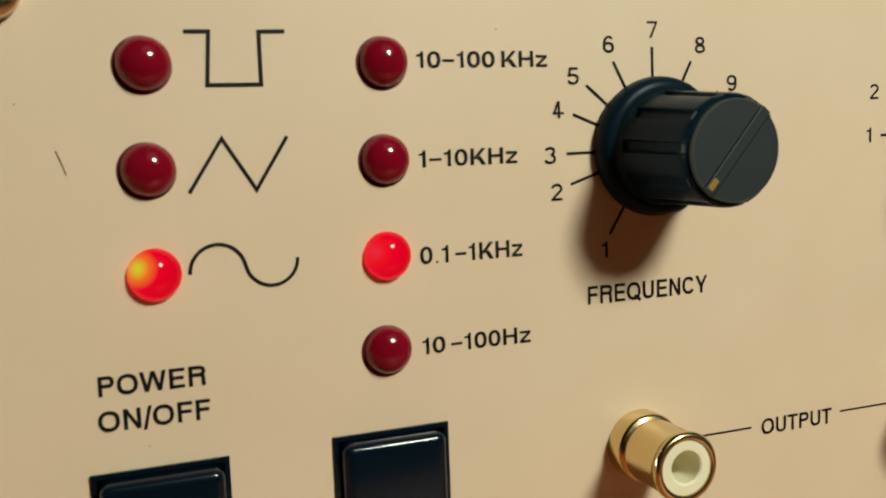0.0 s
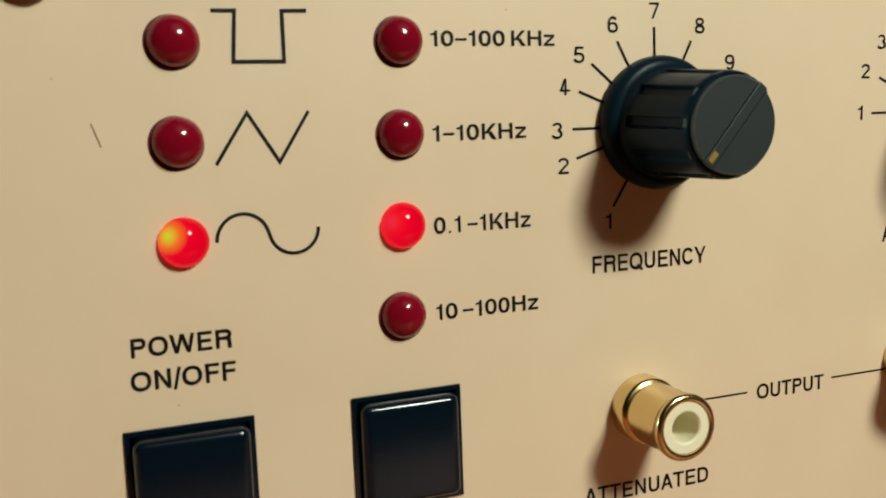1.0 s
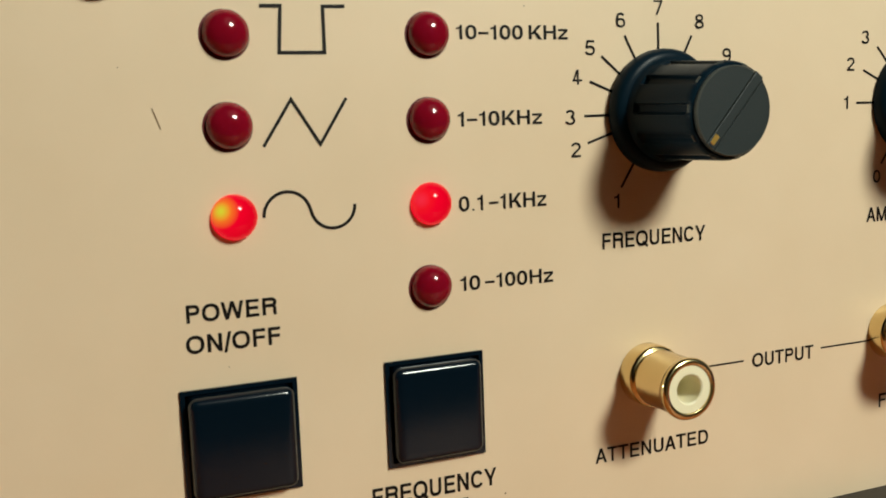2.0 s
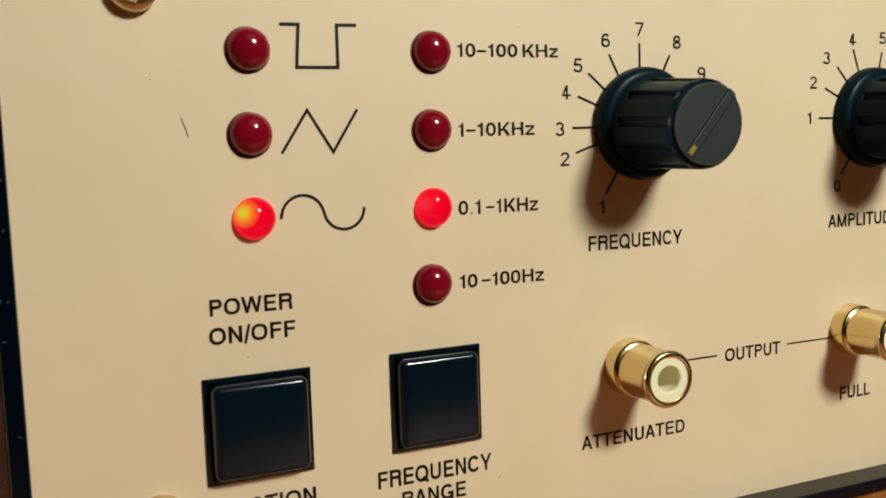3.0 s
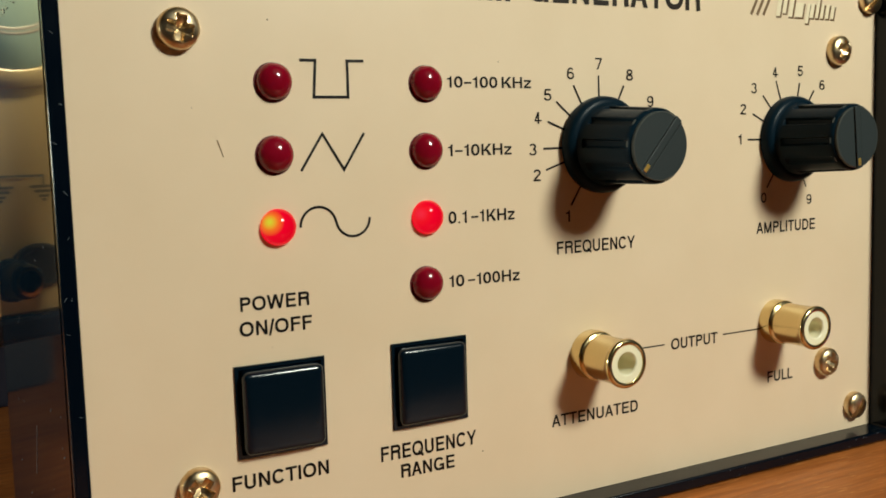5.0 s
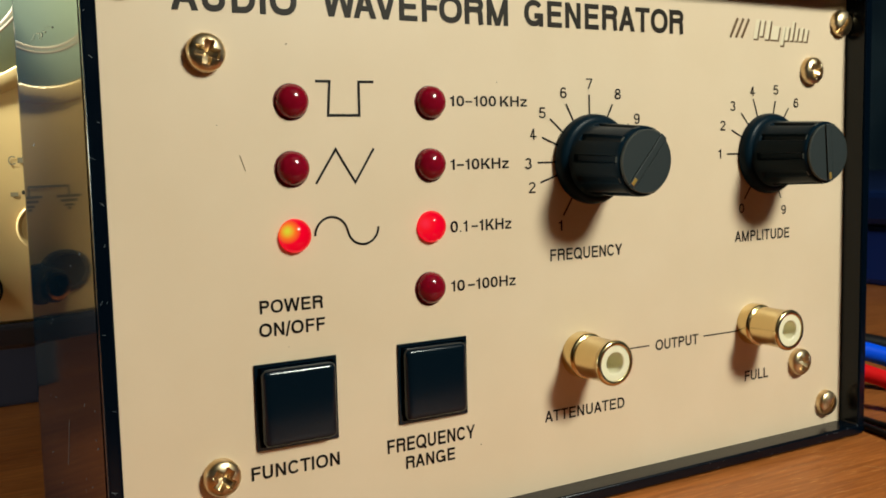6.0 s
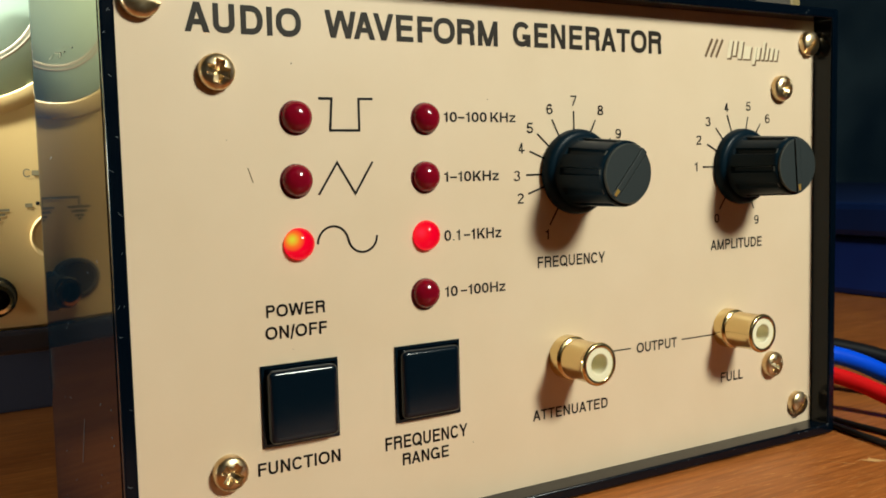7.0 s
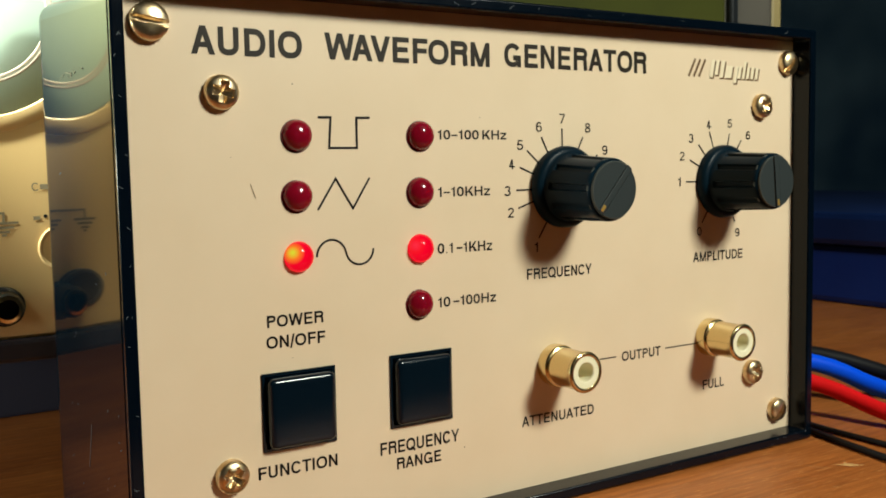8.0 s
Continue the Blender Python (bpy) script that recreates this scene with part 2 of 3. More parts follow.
def curve_points(ctrl, n=10):
    """A smooth line through control points (Catmull-Rom)."""
    c = [Vector(p) for p in ctrl]
    c = [2 * c[0] - c[1], *c, 2 * c[-1] - c[-2]]
    out = []
    for i in range(1, len(c) - 2):
        for k in range(n):
            t = k / n
            out.append(0.5 * ((2 * c[i]) + (c[i + 1] - c[i - 1]) * t + (2 * c[i - 1] - 5 * c[i] + 4 * c[i + 1] - c[i + 2]) * t * t
                              + (3 * c[i] - c[i - 1] - 3 * c[i + 1] + c[i + 2]) * t ** 3))
    out.append(c[-2])
    return out


def flat_line(bm, points, width, y=0.0):
    """A printed line with mitred corners in the x-z plane."""
    pts = [Vector((p[0], p[1])) for p in points]
    left, right = [], []
    for i, p in enumerate(pts):
        a = (p - pts[i - 1]).normalized() if i else (pts[1] - p).normalized()
        b = (pts[i + 1] - p).normalized() if i + 1 < len(pts) else a
        n = Vector((-a.y - b.y, a.x + b.x)).normalized()
        k = min(width / 2 / max(n.dot(Vector((-a.y, a.x))), 0.3), width)
        left.append(bm.verts.new((p.x + n.x * k, y, p.y + n.y * k)))
        right.append(bm.verts.new((p.x - n.x * k, y, p.y - n.y * k)))
    for i in range(len(pts) - 1):
        bm.faces.new((left[i], left[i + 1], right[i + 1], right[i]))
    return bm


GLYPHS = {}
# advance, left and right edge of each character in a grotesque face, thousandths of the type size
WIDTHS = {"A": (667, 14, 654), "C": (722, 44, 681), "D": (722, 81, 674), "E": (667, 86, 616), "F": (611, 86, 583), "G": (778, 48, 709),
          "H": (722, 77, 646), "I": (278, 91, 188), "K": (667, 76, 663), "L": (556, 76, 537), "M": (833, 73, 761), "N": (722, 76, 646),
          "O": (778, 39, 739), "P": (667, 86, 622), "Q": (778, 39, 739), "R": (722, 88, 684), "T": (611, 14, 597), "U": (722, 79, 644),
          "V": (667, 20, 647), "W": (944, 16, 928), "Y": (667, 14, 653), "z": (500, 31, 469), ".": (278, 87, 191), "/": (278, -17, 295),
          "-": (500, 30, 470), "1": (420, 60, 318), " ": (150, 0, 0), "_": (330, 0, 0)}
KERN = {"WA": -105, "AV": -80, "VE": -25, "FO": -40, "OR": -45}
TOPS = {"z": (0.0, 0.74), ".": (0.0, 0.14), "/": (-0.12, 1.03), "-": (0.36, 0.51)}


# straight-sided characters, drawn as strokes: width over height
STROKES = {"A": 0.89, "E": 0.74, "F": 0.69, "H": 0.79, "I": 0.135, "L": 0.64, "T": 0.81, "M": 0.96, "N": 0.79, "V": 0.87, "W": 1.27,
           "K": 0.82, "z": 0.82, "Y": 0.89, "4": 0.69, "7": 0.68}


def stroke_glyph(ch, weight):
    """A straight-sided character in a 0..1 box, stroke widths set by weight."""
    wide = STROKES[ch]
    t = (0.118 + 2.6 * weight) / (0.74 if ch == "z" else 1.0)
    h = t * 0.92
    w = min(t / wide, 1.0)
    quads = []

    def q(*p):
        quads.append(p)

    def bar(x0, z0, x1, z1):
        q((x0, z0), (x1, z0), (x1, z1), (x0, z1))

    def slant(xa, za, xb, zb, k=1.0):
        """A stroke whose ends are level, xa and xb its left edge at either end."""
        q((xa, za), (xa + w * k, za), (xb + w * k, zb), (xb, zb))

    d = 1.06
    if ch in "EFHILMNK":
        bar(0, 0, w, 1)
    if ch in "HMN":
        bar(1 - w, 0, 1, 1)
    if ch in "EFTz7":
        bar(0, 1 - h, 1, 1)
    if ch in "ELz":
        bar(0, 0, 1, h)
    if ch in "EF":
        bar(w, 0.5 - h * 0.42, 0.93, 0.5 + h * 0.58)
    if ch == "H":
        bar(w, 0.5 - h * 0.42, 1 - w, 0.5 + h * 0.58)
    if ch == "T":
        bar(0.5 - w / 2, 0, 0.5 + w / 2, 1 - h)
    if ch == "M":
        slant(0, 1, 0.5 - w * 0.5, 0)
        slant(1 - w, 1, 0.5 - w * 0.5, 0)
    if ch == "N":
        slant(0, 1, 1 - w, 0, 1.0)
    if ch == "V":
        slant(0, 1, 0.5 - w * d / 2, 0, d)
        slant(1 - w * d, 1, 0.5 - w * d / 2, 0, d)
    if ch == "W":
        slant(0, 1, 0.26 - w / 2, 0)
        slant(0.5 - w / 2, 1, 0.26 - w / 2, 0)
        slant(0.5 - w / 2, 1, 0.74 - w / 2, 0)
        slant(1 - w, 1, 0.74 - w / 2, 0)
    if ch == "A":
        slant(0.5 - w * d / 2, 1, 0, 0, d)
        slant(0.5 - w * d / 2, 1, 1 - w * d, 0, d)
        bar(0.24, 0.25, 0.76, 0.25 + h * 0.95)
    if ch == "K":
        slant(1 - w * 1.35, 1, w * 0.6, 0.36, 1.25)
        slant(w * 1.7, 0.50, 1 - w * 1.35, 0, 1.35)
    if ch == "Y":
        bar(0.5 - w / 2, 0, 0.5 + w / 2, 0.42)
        slant(0, 1, 0.5 - w * d / 2, 0.38, d)
        slant(1 - w * d, 1, 0.5 - w * d / 2, 0.38, d)
    if ch == "z":
        slant(1 - w * 1.2, 1 - h, 0, h, 1.2)
    if ch == "4":
        bar(0.66 - w, 0, 0.66, 1)
        bar(0, 0.22, 1, 0.22 + h)
        slant(0, 0.26, 0.62 - w, 1, 1.0)
    if ch == "7":
        slant(1 - w, 1 - h, 0.22, 0, 1.0)
    verts, faces = [], []
    for quad in quads:
        n = len(verts)
        verts += list(quad)
        faces.append((n, n + 1, n + 2, n + 3))
    return verts, faces


# round characters, drawn as bent strokes: width over height
ROUND = {"O": 0.96, "Q": 0.96, "C": 0.89, "G": 0.92, "D": 0.84, "P": 0.76, "R": 0.82, "U": 0.79, "0": 0.67, "2": 0.67, "3": 0.67, "5": 0.67,
         "6": 0.67, "8": 0.67, "9": 0.67}


def arc(cx, cz, rx, rz, a0, a1, n=18, square=2.3):
    """Points on a slightly squared oval, angles in degrees."""
    out = []
    for k in range(n + 1):
        a = radians(a0 + (a1 - a0) * k / n)
        c, d = math.cos(a), math.sin(a)
        out.append((cx + rx * math.copysign(abs(c) ** (2 / square), c), cz + rz * math.copysign(abs(d) ** (2 / square), d)))
    return out


def round_lines(ch, w, t):
    """Centre lines of a round character in a box w wide and 1 high, for strokes t thick."""
    e = t / 2
    full = arc(w / 2, 0.5, w / 2 - e, 0.5 - e, 0, 360, 36)
    if ch in "O0":
        return [full]
    if ch == "Q":
        return [full, [(w * 0.56, 0.27), (w * 0.99, -0.03)]]
    if ch == "C":
        return [arc(w / 2, 0.5, w / 2 - e, 0.5 - e, 33, 327, 32)]
    if ch == "G":
        return [arc(w / 2, 0.5, w / 2 - e, 0.5 - e, 36, 318, 32), [(w * 0.54, 0.5 - e), (w - e, 0.5 - e), (w - e, 0)]]
    if ch == "D":
        return [[(e, 0), (e, 1)], [(e, 1 - e)] + arc(w * 0.45, 0.5, w * 0.55 - e, 0.5 - e, 90, -90, 20) + [(e, e)]]
    if ch == "U":
        return [[(e, 1)] + arc(w / 2, 0.36, w / 2 - e, 0.36 - e, 180, 360, 18) + [(w - e, 1)]]
    if ch in "PR":
        low = 0.42 if ch == "P" else 0.45
        mid = (1 + low) / 2
        bowl = [(e, 1 - e)] + arc(w * 0.60, mid, w * 0.39 - e, mid - low - e + 0.0, 90, -90, 16) + [(e, low + e)]
        lines = [[(e, 0), (e, 1)], bowl]
        if ch == "R":
            lines.append([(w * 0.52, low + e)] + arc(w * 0.60, low - 0.10, w * 0.36 - e, 0.10 + e, 80, 0, 6) + [(w * 0.97 - e, 0.10), (w - e, 0)])
        return lines
    if ch == "8":
        return [arc(w / 2, 0.745, w * 0.44 - e, 0.255 - e, 0, 360, 28), arc(w / 2, 0.275, w / 2 - e, 0.275 - e, 0, 360, 28)]
    if ch == "2":
        return [arc(w / 2, 0.70, w / 2 - e, 0.30 - e, 172, -22, 18) + [(w * 0.50, 0.37), (w * 0.17, t)], [(0, e), (w, e)]]
    if ch == "3":
        return [arc(w * 0.48, 0.735, w * 0.46 - e, 0.265 - e, 165, -80, 18), arc(w * 0.48, 0.29, w * 0.52 - e, 0.29 - e, 80, -168, 20)]
    if ch == "5":
        return [[(w * 0.93, 1 - e), (w * 0.22, 1 - e), (w * 0.10, 0.46)], arc(w * 0.47, 0.32, w * 0.53 - e, 0.32 - e, 135, -165, 22)]
    ring = arc(w / 2, 0.32, w / 2 - e, 0.32 - e, 0, 360, 28)
    tail = arc(w / 2, 0.5, w / 2 - e, 0.5 - e, 42, 190, 22)
    lines = [ring, tail]
    if ch == "9":
        lines = [[(w - x, 1 - z) for x, z in line] for line in lines]
    return lines


def round_glyph(ch, weight):
    """A round character in a 0..1 box."""
    w, t = ROUND[ch], 0.118 + 2.6 * weight
    verts, faces = [], []
    for line in round_lines(ch, w, t):
        closed = math.dist(line[0], line[-1]) < 1e-6
        pts = line[:-1] if closed else line
        n, base = len(pts), len(verts)
        for k, p in enumerate(pts):
            q0 = pts[(k - 1) % n] if closed or k else p
            q1 = pts[(k + 1) % n] if closed or k + 1 < n else p
            a = Vector((p[0] - q0[0], p[1] - q0[1]))
            b = Vector((q1[0] - p[0], q1[1] - p[1]))
            a, b = (a if a.length else b).normalized(), (b if b.length else a).normalized()
            nrm = Vector((-a.y - b.y, a.x + b.x)).normalized()
            r = t / 2 / max(nrm.dot(Vector((-a.y, a.x))), 0.6)
            for sgn in (1, -1):
                verts.append(((p[0] + sgn * nrm.x * r) / w, p[1] + sgn * nrm.y * r))
        for k in range(n if closed else n - 1):
            j = (k + 1) % n
            faces.append((base + 2 * k, base + 2 * j, base + 2 * j + 1, base + 2 * k + 1))
    return verts, faces


def glyph(ch, weight):
    """Outline of one character of the built-in font, its box scaled to 0..1."""
    if (ch, weight) in GLYPHS:
        return GLYPHS[ch, weight]
    if ch == "-":
        got = ([(0, 0), (1, 0), (1, 1), (0, 1)], [(0, 1, 2, 3)])
    elif ch == "1":
        w = 0.36 + weight * 4
        got = ([(1 - w, 0), (1, 0), (1, 1), (1 - w * 0.75, 1), (1 - w, 0.86), (0, 0.80), (0, 0.69), (1 - w, 0.715)],
               [(0, 1, 2, 3, 4, 7), (4, 5, 6, 7)])
    elif ch in STROKES:
        got = stroke_glyph(ch, weight)
    elif ch in ROUND:
        got = round_glyph(ch, weight)
    else:
        cu = bpy.data.curves.new("glyph", "FONT")
        cu.body, cu.size, cu.offset, cu.resolution_u = ch, 1.0, weight, 6
        tmp = new("tmp", cu)
        me = bpy.data.meshes.new_from_object(tmp.evaluated_get(bpy.context.evaluated_depsgraph_get()))
        bpy.data.objects.remove(tmp)
        bpy.data.curves.remove(cu)
        xs, ys = [v.co.x for v in me.vertices], [v.co.y for v in me.vertices]
        ax, bx, ay, by = min(xs), max(xs), min(ys), max(ys)
        got = ([((v.co.x - ax) / (bx - ax), (v.co.y - ay) / (by - ay)) for v in me.vertices], [tuple(p.vertices) for p in me.polygons])
        bpy.data.meshes.remove(me)
    GLYPHS[ch, weight] = got
    return got


def lettering(text, x0, x1, z0, z1, mat, parent, weight=0.0, y=-0.06, name="lettering", label=""):
    """Printed characters of the built-in font, fitted between x0..x1 and z0..z1 on the x-z plane."""
    cells, pen = [], 0.0
    for ch, after in zip(text, text[1:] + " "):
        adv, a, b = WIDTHS.get(ch, (556, 37, 519))
        if ch == "I":
            half = 0.5 * max(97, 720 * (0.118 + 2.6 * weight))
            a, b = 139 - half, 139 + half
        if b > a:
            cells.append((ch, pen + a, pen + b))
        pen += adv + KERN.get(ch + after, 0)
    lo, hi = cells[0][1], cells[-1][2]
    k = (x1 - x0) / (hi - lo)
    verts, faces = [], []
    for ch, a, b in cells:
        vs, fs = glyph(ch, weight)
        n = len(verts)
        t0, t1 = TOPS.get(ch, (0.0, 1.0))
        for q, (u, v) in enumerate(vs):
            lift = 0.004 * (q // 4) if ch in STROKES else 0.0003 * q if ch in ROUND else 0.0
            verts.append(((x0 + (a - lo + u * (b - a)) * k) * MM, (y - lift) * MM, (z0 + (t0 + v * (t1 - t0)) * (z1 - z0)) * MM))
        faces += [tuple(n + q for q in f) for f in fs]
    me = bpy.data.meshes.new(name)
    me.from_pydata(verts, [], faces)
    me.materials.append(mat)
    ob = new(name, me)
    ob.parent = parent
    if label:
        tagged(ob, label)
    return ob


# ---------------------------------------------------------------- room and desk
def structure(name, x0, x1, y0, y1, z0, z1, mat, label):
    ob = part(name, box(bmesh.new(), x0, x1, y0, y1, z0, z1), mat)
    return tagged(ob, label, name.split("_")[0], kind="structure")


structure("floor", -2000, 2200, -2000, 2200, -800, -740, plaster, "plain dark floor under the desk")
structure("ceiling", -2000, 2200, -2000, 2200, 2400, 2460, plaster, "plain warm ceiling over the desk")
structure("wall_north", -2000, 2200, 2140, 2200, -740, 2400, dark_wall, "dark blue wall behind the desk")
structure("wall_south", -2000, 2200, -2000, -1940, -740, 2400, plaster, "plain plaster wall facing the desk")
structure("wall_east", 2140, 2200, -1940, 2140, -740, 2400, dark_wall, "dark blue wall beside the desk")
structure("wall_west", -2000, -1940, -1940, 2140, -740, 2400, plaster, "plain plaster wall beside the desk")

desk = new("desk")
tagged(desk, "varnished brown wooden desk top with streaky grain", "desk")
part("desk_top", box(bmesh.new(), -700, 900, -78, 700, -28, 0, 2.0), wood, desk)
for lx in (-640, 840):
    for ly in (-40, 640):
        part("leg", box(bmesh.new(), lx - 30, lx + 30, ly - 30, ly + 30, -740, -28, 2.0), wood, desk)

# ---------------------------------------------------------------- waveform generator
Z0 = 33.5
gen = new("waveform_generator")
gen.location = (0, 0, Z0 * MM)
tagged(gen, "black plastic waveform generator with a cream front panel on the desk", "signal generator")

XL, XR, ZB, ZT = -47.4, 115.1, -33.1, 65.7
WALL, LIP, BACK = 2.2, -5.0, 28.0
SET, FLARE = 4.4, 6.1  # one upright of the rim stands back; the body widens behind it
SIDE0, SIDE1 = LIP + SET, 26.0


def rim_y(x):
    """Depth of the rim's front."""
    return LIP + (SET if x < XL + WALL else 0.0)


def side_x(y):
    """The flared side of the body."""
    return XL - FLARE * max(0.0, y - SIDE0) / (SIDE1 - SIDE0)


def case_shell():
    """Rounded body whose open front carries a square-cornered rim."""
    bm = bmesh.new()
    box(bm, XL + 0.15, XR - 0.15, -3.7, BACK, ZB + 0.3, ZT - 1.2)
    front = [f for f in bm.faces if abs(f.calc_center_median().y + 3.7) < 1e-4]
    bmesh.ops.delete(bm, geom=front, context="FACES")
    edges = [e for e in bm.edges if len(e.link_faces) == 2]
    bmesh.ops.bevel(bm, geom=edges, offset=3.4, segments=6, affect="EDGES", profile=0.5)
    for v in bm.verts:
        if v.co.x < XL + 12:
            v.co.y = max(v.co.y, SIDE0 + 1.2)
            v.co.x += side_x(v.co.y) - XL
    o = [(XL, ZB), (XL + 5, ZB), (XR, ZB), (XR, ZT), (XL + 5, ZT), (XL, ZT)]
    i = [(XL + WALL, ZB + WALL), (XL + 5, ZB + WALL), (XR - WALL, ZB + WALL), (XR - WALL, ZT - WALL), (XL + 5, ZT - WALL), (XL + WALL, ZT - WALL)]
    rings = [[bm.verts.new((x, y, z)) for x, z in c] for c, y in ((o, -3.3), (o, LIP), (i, LIP), (i, 6.0))]
    made = []
    for a, b in zip(rings, rings[1:] + rings[:1]):
        for k in range(6):
            j = (k + 1) % 6
            made.append(bm.faces.new((a[k], a[j], b[j], b[k])))
    for ring in rings[:3]:
        for v in ring:
            if v.co.x < XL + WALL + 0.1:
                v.co.y += SET
    rim = list({e for f in made for e in f.edges})
    bmesh.ops.bevel(bm, geom=rim, offset=0.4, segments=3, affect="EDGES", profile=0.5)
    return bm


case = part("case", case_shell(), gloss_black, gen, "glossy black plastic case", smooth=True)
case.data.materials.append(lip_black)
for f in case.data.polygons:
    c = f.center / MM
    f.use_smooth = f.area < 120 * MM * MM
    if c.y < 3.1 and XL + 0.05 < c.x < XR - 0.05 and ZB + 0.05 < c.z < ZT - 0.05:
        f.material_index = 1

# front panel with two square button openings
B1 = (-24.8, -11.0, -13.8, -0.1)
B2 = (0.2, 13.6, -13.55, 0.2)


def panel_sheet():
    bm = bmesh.new()
    x0, x1, z0, z1 = XL + WALL + 0.05, XR - WALL - 0.05, ZB + WALL + 0.05, ZT - WALL - 0.05
    xs = [x0, B1[0], B1[1], B2[0], B2[1], x1]
    zs = [z0, B1[2], B2[2], B1[3], B2[3], z1]
    grid = {(a, b): bm.verts.new((x, 0, z)) for a, x in enumerate(xs) for b, z in enumerate(zs)}
    for a in range(5):
        for b in range(5):
            cx, cz = (xs[a] + xs[a + 1]) / 2, (zs[b] + zs[b + 1]) / 2
            if any(h[0] < cx < h[1] and h[2] < cz < h[3] for h in (B1, B2)):
                continue
            bm.faces.new((grid[a, b], grid[a + 1, b], grid[a + 1, b + 1], grid[a, b + 1]))
    r = bmesh.ops.extrude_face_region(bm, geom=bm.faces[:])
    bmesh.ops.translate(bm, vec=(0, 1.5, 0), verts=[v for v in r["geom"] if isinstance(v, bmesh.types.BMVert)])
    return bm


panel = part("front_panel", panel_sheet(), cream, gen, "cream painted metal front panel with black lettering")

# printing
WORDS = [
    ("AUDIO", -34.73, -15.41, 53.61, 58.19, 0.034), ("WAVEFORM", -11.15, 23.67, 53.80, 58.36, 0.034), ("GENERATOR", 27.16, 64.77, 54.05, 58.63, 0.034),
    ("10-100 KHz", 11.57, 27.38, 39.91, 41.71, 0.022), ("1-10KHz", 11.39, 23.31, 29.12, 30.98, 0.022),
    ("0.1 -1KHz", 11.13, 23.64, 18.40, 20.36, 0.022), ("10 -100Hz", 10.98, 24.38, 8.18, 10.09, 0.022),
    ("POWER", -23.38, -12.85, 7.78, 9.87, 0.026), ("ON/OFF", -23.63, -12.60, 4.14, 6.28, 0.026),
    ("FUNCTION", -25.84, -10.89, -18.44, -16.25, 0.026), ("FREQUENCY", -2.11, 15.19, -18.33, -15.93, 0.026), ("RANGE", 1.30, 10.99, -21.53, -19.33, 0.026),
    ("FREQUENCY", 32.09, 49.04, 11.85, 14.04, 0.022), ("AMPLITUDE", 79.12, 95.43, 12.26, 14.49, 0.022),
    ("OUTPUT", 57.43, 68.94, -7.88, -5.76, 0.022), ("ATTENUATED", 30.37, 49.39, -18.12, -16.01, 0.022), ("FULL", 82.34, 89.37, -17.57, -15.35, 0.022),
]
for text, x0, x1, z0, z1, weight in WORDS:
    lettering(text, x0, x1, z0, z1, title_ink if z0 > 50 else ink, panel, weight, label="printed word " + text)

F_AX, A_AX = (41.5, 30.0), (88.3, 30.4)
NUMBERS = [
    ("1", 34.47, 18.32), ("2", 28.27, 25.51), ("3", 27.52, 29.81), ("4", 28.68, 35.02), ("5", 30.72, 38.84), ("6", 35.46, 42.45), ("7", 41.39, 44.16), ("8", 48.16, 42.35),
    ("9", 52.79, 37.72), ("0", 81.03, 19.22), ("1", 74.71, 30.60), ("2", 75.52, 36.27), ("3", 78.32, 40.23), ("4", 84.02, 43.30), ("5", 90.88, 43.66), ("6", 97.09, 40.97),
    ("9", 93.61, 18.36),
]
for text, x, z in NUMBERS:
    w = 0.40 if text == "1" else 0.72
    lettering(text, x - w, x + w, z - 0.98, z + 0.98, ink, panel, 0.01, label="printed scale number")
TICKS = [(F_AX, p) for p in ((46.84, 40.44), (50.78, 36.72), (35.19, 20.12), (30.08, 26.31), (29.62, 29.91), (30.57, 34.42), (32.41, 37.73), (36.04, 40.44), (41.36, 42.15))]
TICKS += [(A_AX, p) for p in ((81.87, 21.14), (76.72, 30.51), (78.02, 35.37), (80.71, 38.83), (84.19, 41.68), (90.73, 41.33), (94.74, 39.84), (92.75, 20.89))]
for axis, p in TICKS:
    d = Vector((axis[0] - p[0], axis[1] - p[1]))
    q = Vector(p) + d.normalized() * (d.length - 7.6)
    part("tick", flat_line(bmesh.new(), [p, tuple(q)], 0.34, -0.06), ink, panel)
part("leader_line", flat_line(bmesh.new(), [(43.45, -6.67), (55.83, -6.67)], 0.26, -0.06), ink, panel)
part("leader_line", flat_line(bmesh.new(), [(70.35, -6.46), (83.50, -6.45)], 0.26, -0.06), ink, panel)
part("square_wave", flat_line(bmesh.new(), [(-12.83, 43.72), (-10.40, 43.73), (-10.80, 38.41), (-5.38, 38.40), (-5.36, 43.73), (-2.68, 43.77)], 0.42, -0.06), ink, panel)
part("triangle_wave", flat_line(bmesh.new(), [(-13.28, 27.63), (-9.74, 33.03), (-6.46, 27.65), (-3.02, 33.05)], 0.38, -0.06), ink, panel)
SINE = [(-10.88 - 2.85 * math.cos(a), 19.35 + 2.9 * math.sin(a)) for a in (math.pi * k / 24 for k in range(23))]
SINE += [(-5.34 - 2.75 * math.cos(a), 20.31 - 2.75 * math.sin(a)) for a in (math.pi * k / 24 for k in range(3, 25))]
part("sine_wave", flat_line(bmesh.new(), SINE, 0.38, -0.06), ink, panel)
# maker's mark as plain slanted bars and blocks, pale with a brown drop edge
def slanted(x0, x1, z0, z1, y, mat):
    bm = bmesh.new()
    sh = (z1 - z0) * 0.22
    bm.faces.new([bm.verts.new(v) for v in ((x0, y, z0), (x1, y, z0), (x1 + sh, y, z1), (x0 + sh, y, z1))])
    part("emblem_block", bm, mat, panel)


